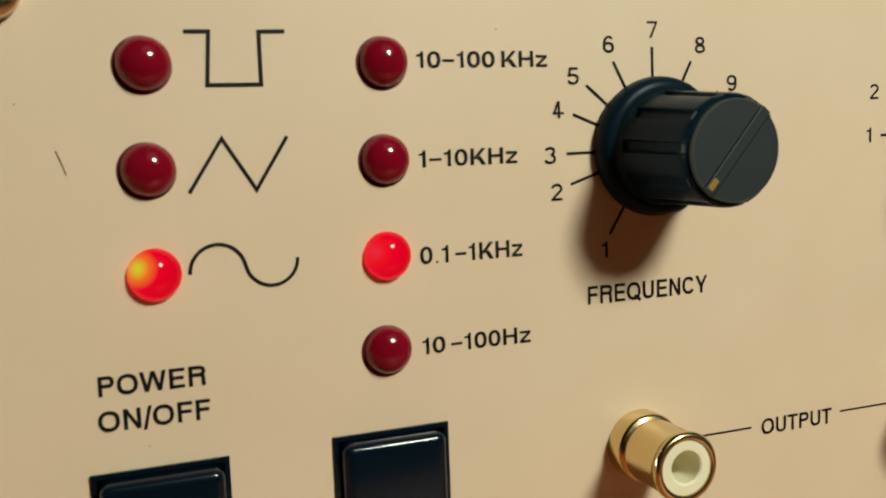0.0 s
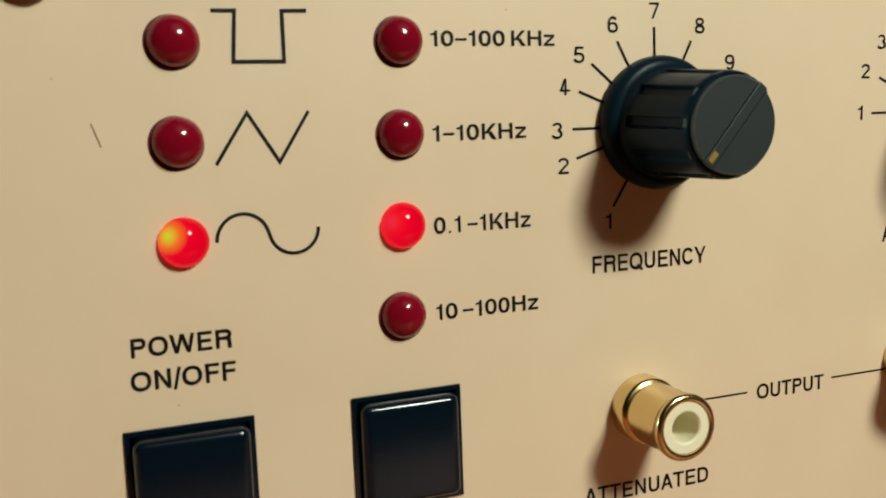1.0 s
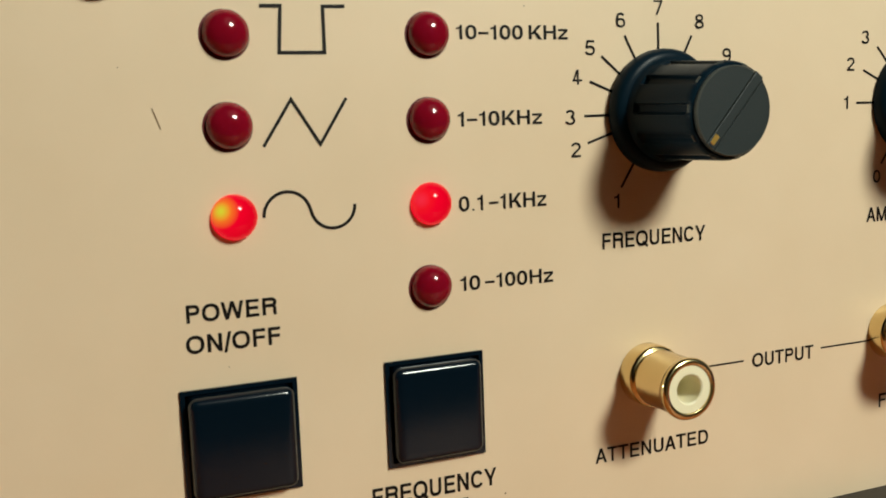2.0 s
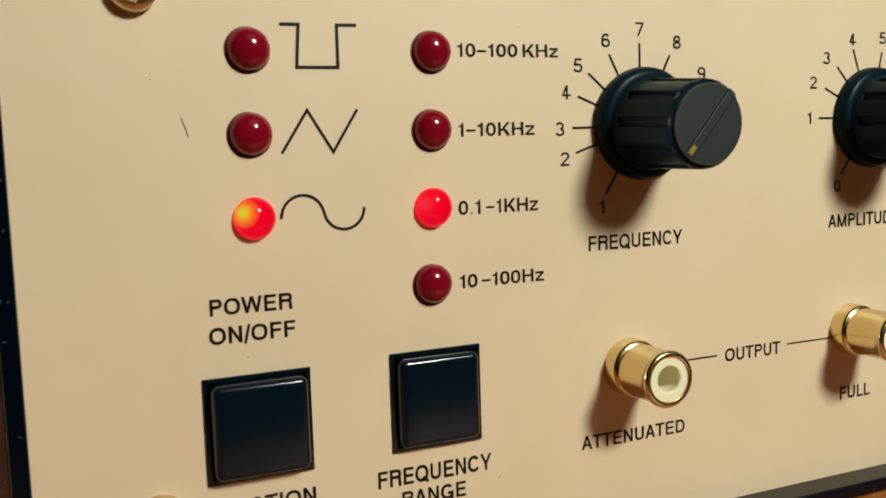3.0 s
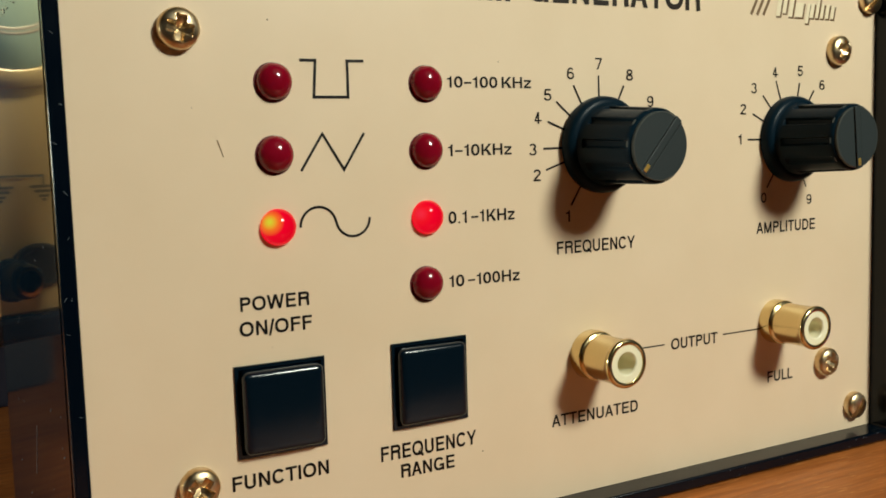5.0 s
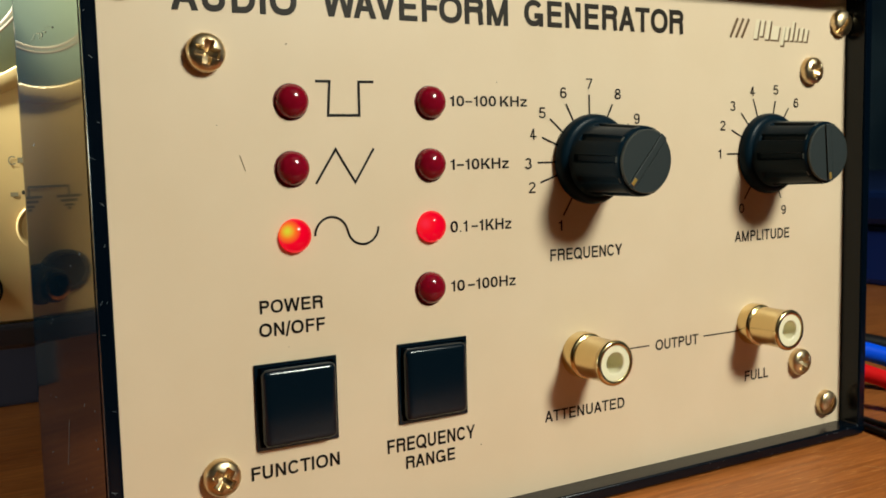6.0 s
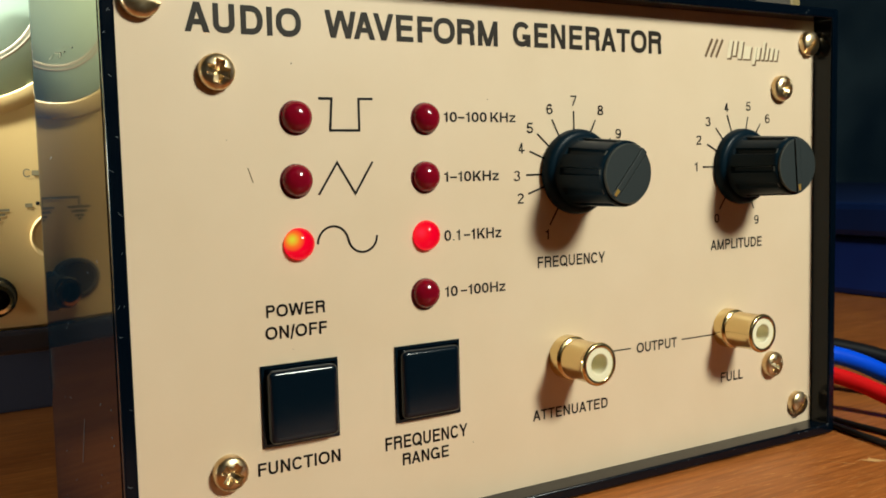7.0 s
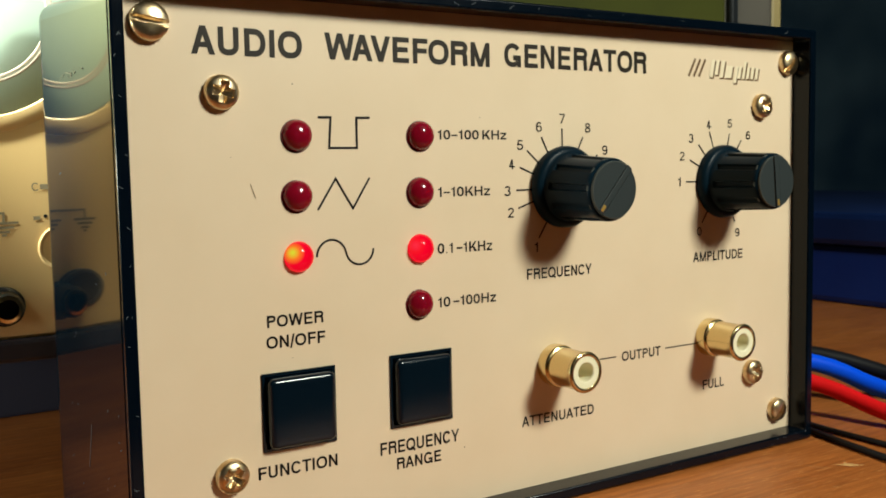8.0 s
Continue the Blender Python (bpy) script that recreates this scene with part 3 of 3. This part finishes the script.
for k in range(3):
    x = 77.5 + 1.6 * k
    part("emblem_bar", flat_line(bmesh.new(), [(x, 54.0), (x + 2.1, 57.9)], 0.62, -0.06), emboss_shade, panel)
for x0, x1, z0, z1 in ((84.0, 85.1, 54.0, 57.9), (85.7, 86.7, 54.6, 57.9), (87.3, 88.4, 54.0, 57.9), (89.0, 91.2, 54.0, 56.8), (91.9, 92.8, 52.9, 56.8),
                       (93.2, 94.2, 54.0, 56.8), (94.8, 95.6, 54.0, 58.0), (96.2, 97.0, 54.0, 56.8), (97.6, 98.5, 54.0, 56.8), (99.1, 100.0, 54.0, 56.6)):
    slanted(x0 + 0.12, x1 + 0.42, z0 - 0.35, z1 - 0.2, -0.05, emboss_shade)
    slanted(x0, x1, z0, z1, -0.08, emboss)


# lamps on the panel
def led_mesh():
    """Only the front of the lens stands out of its hole."""
    prof = [(0, 1.0), (2.68, 1.0), (2.70, 0.0)]
    prof += [(2.70 * math.cos(a), -0.1 - 2.05 * math.sin(a)) for a in (math.pi / 2 * k / 20 for k in range(0, 21))]
    prof[-1] = (0, prof[-1][1])
    return turned(bmesh.new(), prof, 44)


LEDS = [(-16.85, 40.6, 0), (-17.1, 30.2, 0), (-17.2, 19.65, 1), (7.8, 40.6, 0), (7.55, 30.2, 0), (7.3, 19.7, 2), (6.95, 9.25, 0)]
LABELS = ("unlit red indicator lamp", "glowing red indicator lamp with an amber heart", "glowing red indicator lamp")
for x, z, state in LEDS:
    part("led", led_mesh(), (led_off, led_amber, led_red)[state], gen, LABELS[state], (x, 0, z), True)
    # unlit lamps: ring set off down-left paints the shadow crescent beside the hole
    if state == 0:
        part("led_shadow_rim", turned(bmesh.new(), [(2.2, -0.02), (2.88, -0.02), (2.92, 0.01)], 44), shadow_red, panel, "dark red rim and shadow painted round the lamp's hole", (x - 0.16, 0, z - 0.16))


# push buttons
def button(b, sink):
    x0, x1, z0, z1 = b
    bm = bmesh.new()
    w = 0.55
    for q in ((x0, x1, z1 - w, z1), (x0, x1, z0, z0 + w), (x0, x0 + w, z0 + w, z1 - w), (x1 - w, x1, z0 + w, z1 - w)):
        box(bm, q[0], q[1], -0.35, 6.0, q[2], q[3])
    frame_ob = part("button", bm, button_black, gen, "black square push button")
    cap = box(bmesh.new(), x0 + 0.7, x1 - 0.7, -sink, 6.0, z0 + 0.7, z1 - 0.7, 1.3, 7)
    part("button_cap", cap, button_black, frame_ob, smooth=True)


button(B1, 2.3)
button(B2, 2.0)


# control knobs
def knob(axis, angle, name, droop=0.0):
    skirt = [(0, 0.2), (8.3, 0.2), (8.35, -0.2), (8.25, -1.2), (8.0, -1.75), (7.6, -2.05), (7.0, -2.2), (0, -2.25)]
    ob = part(name, turned(bmesh.new(), skirt, 64), knob_black, gen, "black fluted plastic knob", (axis[0], -0.3 - 0.1 * droop, axis[1] + 0.15 * droop), True)
    ob.rotation_euler = (radians(droop), 0, 0)
    ob.scale = (1, 0.97, 1)
    # body with ten narrow slots along the axis
    bm = bmesh.new()
    n, ridges = 240, 10
    turn = radians(angle)

    def ring(y, r, high):
        vs = []
        for k in range(n):
            a = 2 * math.pi * k / n
            ph = ((a - turn) * ridges / (2 * math.pi)) % 1.0
            off = abs(ph - 0.5) * 2 * math.pi / ridges * r
            g = max(0.0, min(1.0, (0.72 - off) / 0.18))
            rr = r - high * g
            vs.append(bm.verts.new((rr * math.cos(a), y, rr * math.sin(a))))
        return vs

    rings = [ring(-2.1, 7.0, 0.0), ring(-2.5, 6.75, 0.0), ring(-3.2, 6.6, 0.0), ring(-3.55, 6.57, 0.5), ring(-3.9, 6.55, 0.62), ring(-13.8, 6.17, 0.6), ring(-14.0, 6.16, 0.12), ring(-14.45, 6.12, 0.10), ring(-14.8, 6.02, 0.14), ring(-15.0, 5.85, 0.12)]
    for a, b in zip(rings, rings[1:]):
        for k in range(n):
            j = (k + 1) % n
            bm.faces.new((a[k], a[j], b[j], b[k]))
    bm.faces.new(rings[0])
    bm.faces.new(rings[-1])
    part("knob_body", bm, knob_black, ob, smooth=True)
    face = turned(bmesh.new(), [(0, -14.9), (5.55, -14.9), (5.55, -15.45), (5.4, -15.62), (0, -15.62)], 64)
    part("knob_face", face, knob_face, ob, smooth=True)
    # this ring paints the bright line along the worn face edge
    part("face_edge", turned(bmesh.new(), [(5.57, -15.40), (5.57, -15.50), (5.44, -15.65), (5.34, -15.65)], 64), worn_highlight, ob, "pale worn edge with its highlight painted in", smooth=True)
    # small pale blocks paint the glints at the slot ends
    lip = None
    for k in range(ridges):
        a = radians(angle + 18 + 36 * k)
        if lip is None:
            lip = part("slot_lip", box(bmesh.new(), 5.75, 6.13, -14.62, -14.38, -0.50, 0.50, 0.08, 1), worn_highlight, ob, "end of a slot, painted pale for its highlight")
            lip.rotation_euler = (0, -a, 0)
        else:
            again(lip, (0, 0, 0), ob).rotation_euler = (0, -a, 0)
    bar = box(bmesh.new(), -5.6, 5.6, -16.0, -15.3, -0.75, 0.55, 0.12, 2)
    box(bar, -5.5, 5.5, -15.8, -15.3, 0.75, 0.95, 0.05, 1)
    bar_ob = part("pointer_bar", bar, knob_face, ob)
    bar_ob.rotation_euler = (0, -radians(angle), 0)
    mark = box(bmesh.new(), 3.85, 5.25, -16.08, -15.6, -0.55, 0.2, 0.1, 1)
    mark_ob = part("pointer_mark", mark, gold, ob, "gold pointer mark")
    mark_ob.rotation_euler = (0, -radians(angle), 0)
    return ob


knob(F_AX, 230.0, "frequency_knob", 2.0)
knob(A_AX, 275.0, "amplitude_knob")


# phono sockets
def socket(x, z):
    def bend(cr, cy, r, a0, a1, n=7):
        return [(cr + r * math.cos(radians(q)), cy - r * math.sin(radians(q))) for q in (a0 + (a1 - a0) * k / n for k in range(n + 1))]

    base = [(0, 0.2), (4.25, 0.2), (4.35, -0.1)] + bend(3.75, -2.25, 0.60, 0, 80) + [(3.72, -2.95)] + bend(3.78, -3.45, 0.16, 120, 0, 4)
    base += [(3.95, -3.8), (3.92, -8.6)] + bend(3.62, -9.75, 0.58, -35, 125, 14) + [(3.28, -9.9), (3.28, -8.0)]
    ob = part("phono_socket", turned(bmesh.new(), base, 56), nickel, gen, "nickel phono socket with ivory insert", (x, 0, z), True)
    ins = [(3.4, -8.0), (3.34, -9.95), (3.2, -10.12), (2.1, -10.12), (1.9, -9.95), (1.82, -4.0), (0, -4.0)]
    part("insulator", turned(bmesh.new(), ins, 48), ivory, ob, "ivory plastic insulator", smooth=True)


socket(38.8, -6.2)
socket(84.2, -5.3)


# screws
def cross_head(r, h):
    """A pan head whose top carries a four-armed recess."""
    bm = bmesh.new()
    n = 64
    def height(x, z):
        d = min(1.0, math.hypot(x, z) / r)
        top = -0.45 * h - 0.55 * h * math.sqrt(max(0.0, 1 - d * d))
        arm = min(abs(x), abs(z))
        reach = max(abs(x), abs(z))
        w = 0.20 * r
        if reach < 0.62 * r:
            inside = max(0.0, min(1.0, (w - arm) / (0.10 * r) + 0.5))
            centre = max(0.0, 1 - reach / (0.62 * r))
            top += inside * h * (0.22 + 0.55 * centre)
        return top
    rings = []
    m = 20
    for i in range(1, m + 1):
        rr = r * 0.98 * i / m
        rings.append([bm.verts.new((rr * math.cos(a), height(rr * math.cos(a), rr * math.sin(a)), rr * math.sin(a)))
                      for a in (2 * math.pi * k / n for k in range(n))])
    c = bm.verts.new((0, height(0, 0), 0))
    rings.append([bm.verts.new((r * math.cos(a), -0.35 * h, r * math.sin(a))) for a in (2 * math.pi * k / n for k in range(n))])
    rings.append([bm.verts.new((r * math.cos(a), 0.3, r * math.sin(a))) for a in (2 * math.pi * k / n for k in range(n))])
    for k in range(n):
        bm.faces.new((c, rings[0][k], rings[0][(k + 1) % n]))
    for a, b in zip(rings, rings[1:]):
        for k in range(n):
            j = (k + 1) % n
            bm.faces.new((a[k], a[j], b[j], b[k]))
    return bm


def slot_head(r, h):
    """A domed head with one straight slot right across."""
    bm = bmesh.new()
    n, m = 72, 22
    def height(x, z):
        d = min(1.0, math.hypot(x, z) / r)
        top = -0.45 * h - 0.55 * h * math.sqrt(max(0.0, 1 - d * d))
        inside = max(0.0, min(1.0, (0.135 * r - abs(z)) / (0.06 * r) + 0.5))
        return top * (1 - inside) + max(top, -0.42 * h) * inside
    rings = []
    for i in range(1, m + 1):
        rr = r * 0.98 * i / m
        rings.append([bm.verts.new((rr * math.cos(a), height(rr * math.cos(a), rr * math.sin(a)), rr * math.sin(a)))
                      for a in (2 * math.pi * k / n for k in range(n))])
    c = bm.verts.new((0, height(0, 0), 0))
    rings.append([bm.verts.new((r * math.cos(a), -0.35 * h, r * math.sin(a))) for a in (2 * math.pi * k / n for k in range(n))])
    rings.append([bm.verts.new((r * math.cos(a), 0.3, r * math.sin(a))) for a in (2 * math.pi * k / n for k in range(n))])
    for k in range(n):
        bm.faces.new((c, rings[0][k], rings[0][(k + 1) % n]))
    for a, b in zip(rings, rings[1:]):
        for k in range(n):
            j = (k + 1) % n
            bm.faces.new((a[k], a[j], b[j], b[k]))
    return bm


for x, z, turn in ((-30.2, 47.5, 12), (-30.7, -16.7, 40), (101.2, 47.8, 25), (98.6, -15.3, 30)):
    s = part("cross_screw", cross_head(2.9, 2.3), brass, gen, "brassy cross-head screw", (x, 0, z), True)
    s.rotation_euler = (0, radians(turn), 0)
for x, z, turn, r in ((-41.4, 58.2, 8, 3.1), (110.4, 58.2, -50, 2.8), (107.5, -25.8, -52, 2.8)):
    s = part("slot_screw", slot_head(r, 2.2), brass, gen, "brassy slotted screw", (x, 0, z), True)
    s.rotation_euler = (0, radians(turn), 0)

# ---------------------------------------------------------------- bench instrument behind
SY = 34.0
scope = new("bench_instrument")
tagged(scope, "aged cream bench instrument with a green screen behind the generator", "oscilloscope")
part("case", box(bmesh.new(), -131, 148, SY + 6, 164, 38, 272, 4, 3), scope_side, scope, "dark painted metal case")
part("front_panel", box(bmesh.new(), -133, 149, SY, SY + 8, 37.6, 274, 3, 3), scope_cream, scope, "aged cream enamel front panel", smooth=True)
part("screen_bezel", box(bmesh.new(), 12, 142.6, SY - 4, SY + 2, 100, 219, 2, 2), scope_grey, scope)
part("screen", box(bmesh.new(), 16, 122.0, SY - 5, SY + 1, 103, 212, 1, 2), screen_green, scope, "dim green screen glass")
part("bezel_lip", box(bmesh.new(), 123.2, 126.0, SY - 6, SY + 1, 101, 216, 0.8, 2), terminal_black, scope, "dark inner edge of the bezel")
part("edge_trim", box(bmesh.new(), 143, 147.3, SY - 3, SY + 3, 37.6, 274, 1, 2), trim_cream, scope)
# pale round meter with a raised rim
meter = part("meter", turned(bmesh.new(), [(0, 1.0), (18.95, 1.0), (18.95, -0.2), (18.7, -0.3), (0, -0.3)], 128), dial_white, scope,
             "pale round meter with a raised rim", (-62.8, SY, 97.6), True)
part("meter_arc", turned(bmesh.new(), [(13.6, -0.25), (13.5, -0.33), (13.2, -0.36), (12.9, -0.27), (12.6, -0.36), (12.3, -0.33), (12.2, -0.25)], 128), rose_line, meter, "faint pink ring", smooth=True)
part("meter_rim", turned(bmesh.new(), [(19.05, 0.5), (19.05, -0.25), (19.3, -0.45), (21.7, -0.45), (22.0, -0.3), (22.1, 0.5)], 128), scope_cream, meter, "cream outer rim", smooth=True)
# two earth marks joined by a line, lettering and a dot
bm = flat_line(bmesh.new(), [(-67.1, 59.8), (-67.1, 61.4), (-59.4, 61.4), (-59.4, 59.8)], 0.40)
for mx in (-67.1, -59.4):
    for w, z in ((4.9, 59.6), (3.4, 58.8), (1.9, 58.0), (0.8, 57.4)):
        flat_line(bm, [(mx - w / 2, z), (mx + w / 2, z)], 0.45)
part("earth_mark", bm, print_grey, scope, "printed earth symbols joined by a line", (0, SY - 0.1, 0))
for x0, x1, z, w in ((-53.0, -51.2, 66.0, 0.9), (-54.4, -53.2, 60.3, 0.7), (-50.6, -50.0, 62.4, 0.6)):
    part("mark", flat_line(bmesh.new(), [(x0, z), (x1, z)], w), print_grey, scope, "", (0, SY - 0.1, 0))
part("mark", flat_line(bmesh.new(), arc(-53.8, 66.0, 0.55, 0.65, 40, 320, 14), 0.22), print_grey, scope, "", (0, SY - 0.1, 0))
part("print_dot", turned(bmesh.new(), [(0, -0.05), (0.34, -0.05), (0.38, 0.1)], 16), terminal_black, scope, "small black dot", (-52.3, SY, 60.6), True)
part("terminal_plate", turned(bmesh.new(), [(0, 0.5), (5.0, 0.5), (5.0, -0.9), (4.7, -1.2), (4.0, -1.3), (3.7, -1.0), (0, -1.0)], 40), scope_grey, scope,
     "grey terminal plate", (-65.2, SY, 46.4), True).scale = (1.0, 1.0, 0.76)
part("terminal", turned(bmesh.new(), [(0, 0.5), (3.6, 0.5), (3.6, -1.0), (3.0, -1.4), (2.9, -5.0), (2.5, -5.5), (1.9, -5.5), (1.7, -3.0), (0, -3.0)], 32),
     terminal_black, scope, "black terminal socket", (-60.2, SY, 44.6), True)
part("terminal_ring", turned(bmesh.new(), [(2.4, -5.4), (2.4, -5.7), (1.8, -5.8), (1.7, -5.0)], 32), nickel, scope, "bright metal ring", (-60.2, SY, 44.6), True)
part("terminal_collar", turned(bmesh.new(), [(3.3, 0.5), (4.3, 0.5), (4.3, -0.25), (4.1, -0.4), (3.8, -0.4), (3.5, -0.2)], 40), scope_cream, scope, "cream terminal collar", (-49.6, SY, 54.6), True)
part("lower_rail", box(bmesh.new(), -133, 149, SY - 1, SY + 4, 34.2, 38.4, 0.8, 2), scope_side, scope)
# added block standing in for the shadowy depth under the instrument
part("dark_block", box(bmesh.new(), -131, 142, 138, 164, 0, 38, 1, 2), scope_side, scope)
for fx in (0, 125):
    part("foot", turned(bmesh.new(), [(0, 0), (7, 0), (8, -38.5), (0, -38.5)], 24), terminal_black, scope, "black rubber foot", (fx, SY + 26, 0), True).rotation_euler = (radians(-90), 0, 0)

# ---------------------------------------------------------------- cables
def cable(name, ctrl, radius, mat, label):
    ob = part(name, tube(bmesh.new(), curve_points(ctrl, 12), radius, 16), mat, smooth=True)
    return tagged(ob, label, "cable")


cable("blue_cable", [(95, 75, 24), (122, 44, 17), (150, 20, 10.5), (158, 2, 4.6), (166, -30, 2.7), (172, -80, 2.7)], 2.5, blue_pvc, "thick blue cable lying on the desk beside the generator")
cable("red_cable", [(90, 70, 24), (114, 34, 16), (134, 8, 9.0), (140, -12, 3.4), (147, -42, 2.2), (150, -80, 2.2)], 2.15, red_pvc, "thick red cable lying on the desk beside the generator")
cable("black_cable", [(100, 84, 24), (128, 50, 16.5), (154, 23, 12.2), (167, 5, 7.0), (178, -20, 2.4), (190, -70, 2.4)], 2.3, black_pvc, "black cable lying on the desk behind a blue cable")
cable("thin_wire", [(122, 8, 0.9), (118.5, -3, 0.9), (115.5, -15, 0.9), (113, -27, 0.9), (109, -50, 0.9)], 0.8, black_pvc, "thin black wire lying on the desk")
cable("thin_wire", [(126, 10, 0.8), (123.5, 0, 0.8), (123, -12, 0.8), (122.8, -22, 0.8), (121, -48, 0.8)], 0.7, black_pvc, "thin black wire lying on the desk")

# ---------------------------------------------------------------- far right
blue_box = new("storage_box")
tagged(blue_box, "dark blue plastic storage box standing on the desk", "box")
part("body", box(bmesh.new(), 320, 638, -98, 418, 0, 28, 3, 2), blue_box_mat, blue_box)
part("lid", box(bmesh.new(), 317, 641, -101, 421, 28.3, 44, 3, 2), blue_lid_mat, blue_box, "darker blue lid")

# ---------------------------------------------------------------- small marks on the generator
hair = flat_line(bmesh.new(), [(-25.5, 32.4), (-25.15, 31.4), (-24.7, 30.0)], 0.12, -0.05)
part("scratch", hair, emboss_shade, panel, "fine tan scratch in the paint")
for x, z, r in ((-17.4, 49.3, 0.14), (16.4, -19.8, 0.13), (21.1, 44.1, 0.09), (-28.8, 36.9, 0.08), (-18.9, 2.1, 0.07)):
    bm = bmesh.new()
    bmesh.ops.create_circle(bm, cap_ends=True, radius=r, segments=9, matrix=Matrix.Translation((x, -0.05, z)) @ Matrix.Rotation(radians(90), 4, "X"))
    part("speck", bm, emboss_shade, panel)
rng = random.Random(5)
for x, z in ((-46.3, 56.1), (-46.5, 52.8), (-46.1, 46.5), (-46.0, 37.4), (-46.6, 32.4), (-46.4, 25.9), (-46.4, 20.0), (-46.5, 11.9), (-46.4, 7.3), (-46.2, -4.0), (-46.5, -16.0)):
    for k in range(rng.choice((1, 1, 2))):
        a = rng.uniform(-0.9, 1.3)
        q = rng.uniform(0.10, 0.50)
        dx = q * math.cos(a)
        dz = q * math.sin(a)
        x1 = min(max(x + rng.uniform(-0.5, 0.5), -46.9), -45.8)
        part("scratch", flat_line(bmesh.new(), [(x1 - dx, z - dz), (x1 + dx * 0.3, z + dz * 0.2), (x1 + dx, z + dz)], 0.07, rim_y(x1) - 0.03), scratch, case)
for k in range(16):
    t = rng.uniform(0.1, 0.95)
    x = XL + (XR - XL) * t
    part("scratch", flat_line(bmesh.new(), [(x, ZT - 1.2 + rng.uniform(-0.5, 0.6)), (x + rng.uniform(0.2, 1.6), ZT - 1.2 + rng.uniform(-0.5, 0.6))], 0.06, rim_y(x) - 0.06), scratch, case)
# worn specks along the lower rim
for k in range(22):
    x = XL + (XR - XL) * rng.uniform(0.05, 0.98)
    z = ZB + WALL - rng.choice((0.25, 0.5, 1.7)) + rng.uniform(-0.15, 0.15)
    part("scratch", flat_line(bmesh.new(), [(x, z), (x + rng.uniform(0.1, 0.55), z + rng.uniform(-0.1, 0.1))], rng.uniform(0.05, 0.14), rim_y(x) - 0.06), scratch, case)
# pale chip in the varnish
bare_wood = material("bare_wood", (0.60, 0.33, 0.12), 0.95)
chip = bmesh.new()
pts = [(0, 0), (3, 0.5), (5.5, 1.6), (8, 0.9), (11, 0.5), (8.4, -0.2), (6, -1.1), (3.6, -0.5)]
chip.faces.new([chip.verts.new((x, y, 0)) for x, y in pts])
chip_ob = part("varnish_chip", chip, bare_wood, desk, "pale chip in the varnish", (101.5, -20.6, 0.08))
chip_ob.rotation_euler = (0, 0, radians(-44))
chip_ob.scale = (0.65, 0.8, 1)
blade = bmesh.new()
blade.faces.new([blade.verts.new((x, y, 0)) for x, y in ((0, 0), (0.9, 0.35), (2.2, 0.2), (1.0, -0.3))])
blade_ob = part("varnish_chip", blade, bare_wood, desk, "pale chip in the varnish", (103.6, -22.6, 0.10))
blade_ob.rotation_euler = (0, 0, radians(35))


# fine scratches in the varnish
def desk_scratch(x, y, length, angle, width):
    bm = bmesh.new()
    c, d = math.cos(angle), math.sin(angle)
    bend = rng.uniform(-0.06, 0.06) * length
    rows = [(0.0, 0.0), (0.5, bend), (1.0, 0.0)]
    left = [bm.verts.new((x + t * length * c - (o + width / 2) * d, y + t * length * d + (o + width / 2) * c, 0.05)) for t, o in rows]
    right = [bm.verts.new((x + t * length * c - (o - width / 2) * d, y + t * length * d + (o - width / 2) * c, 0.05)) for t, o in rows]
    for k in range(2):
        bm.faces.new((left[k], left[k + 1], right[k + 1], right[k]))
    part("varnish_scratch", bm, bare_wood, desk)


for k in range(60):
    x, y = rng.choice((rng.uniform(20, 175), rng.uniform(-85, -52))), rng.uniform(-60, -8)
    desk_scratch(x, y, rng.uniform(0.6, 5.0), radians(rng.choice((-30, 10, 60, 140)) + rng.uniform(-25, 25)), rng.uniform(0.06, 0.20))

# dust and scuffs on the glossy side
def side_mark(y, z, dy, dz, w):
    bm = bmesh.new()
    d = Vector((dy, dz)).normalized() * w / 2
    corners = ((y - d.y, z + d.x), (y + dy - d.y, z + dz + d.x), (y + dy + d.y, z + dz - d.x), (y + d.y, z - d.x))
    bm.faces.new([bm.verts.new((side_x(q) + 0.10, q, r)) for q, r in corners])
    part("scratch", bm, scratch, case)


for k in range(26):
    y, z = rng.uniform(2.5, 21), rng.choice((rng.uniform(-30, -4), rng.uniform(-30, 55)))
    side_mark(y, z, rng.uniform(-0.5, 0.5), rng.uniform(0.1, 0.5), rng.uniform(0.05, 0.16))
for k in range(5):
    side_mark(12.5 + 0.3 * k, -7.5 - 1.5 * k, 0.3, -1.5, 0.10)
# cluster of small dull dark spots high on the glossy side
smudge = material("dull_brown", (0.07, 0.065, 0.04), 0.8)
for k in range(26):
    q = rng.uniform(9.5, 19.5)
    bm = bmesh.new()
    c, r = 51.2 + 0.10 * (14 - q) + rng.gauss(0, 0.4), rng.uniform(0.05, 0.20)
    ring = [(q + r * 1.5 * math.cos(a), c + r * rng.uniform(0.5, 1.0) * math.sin(a)) for a in (math.pi * j / 4 for j in range(8))]
    bm.faces.new([bm.verts.new((side_x(y) + 0.10 - 0.004 * k, y, z)) for y, z in ring])
    part("smudge", bm, smudge, case)
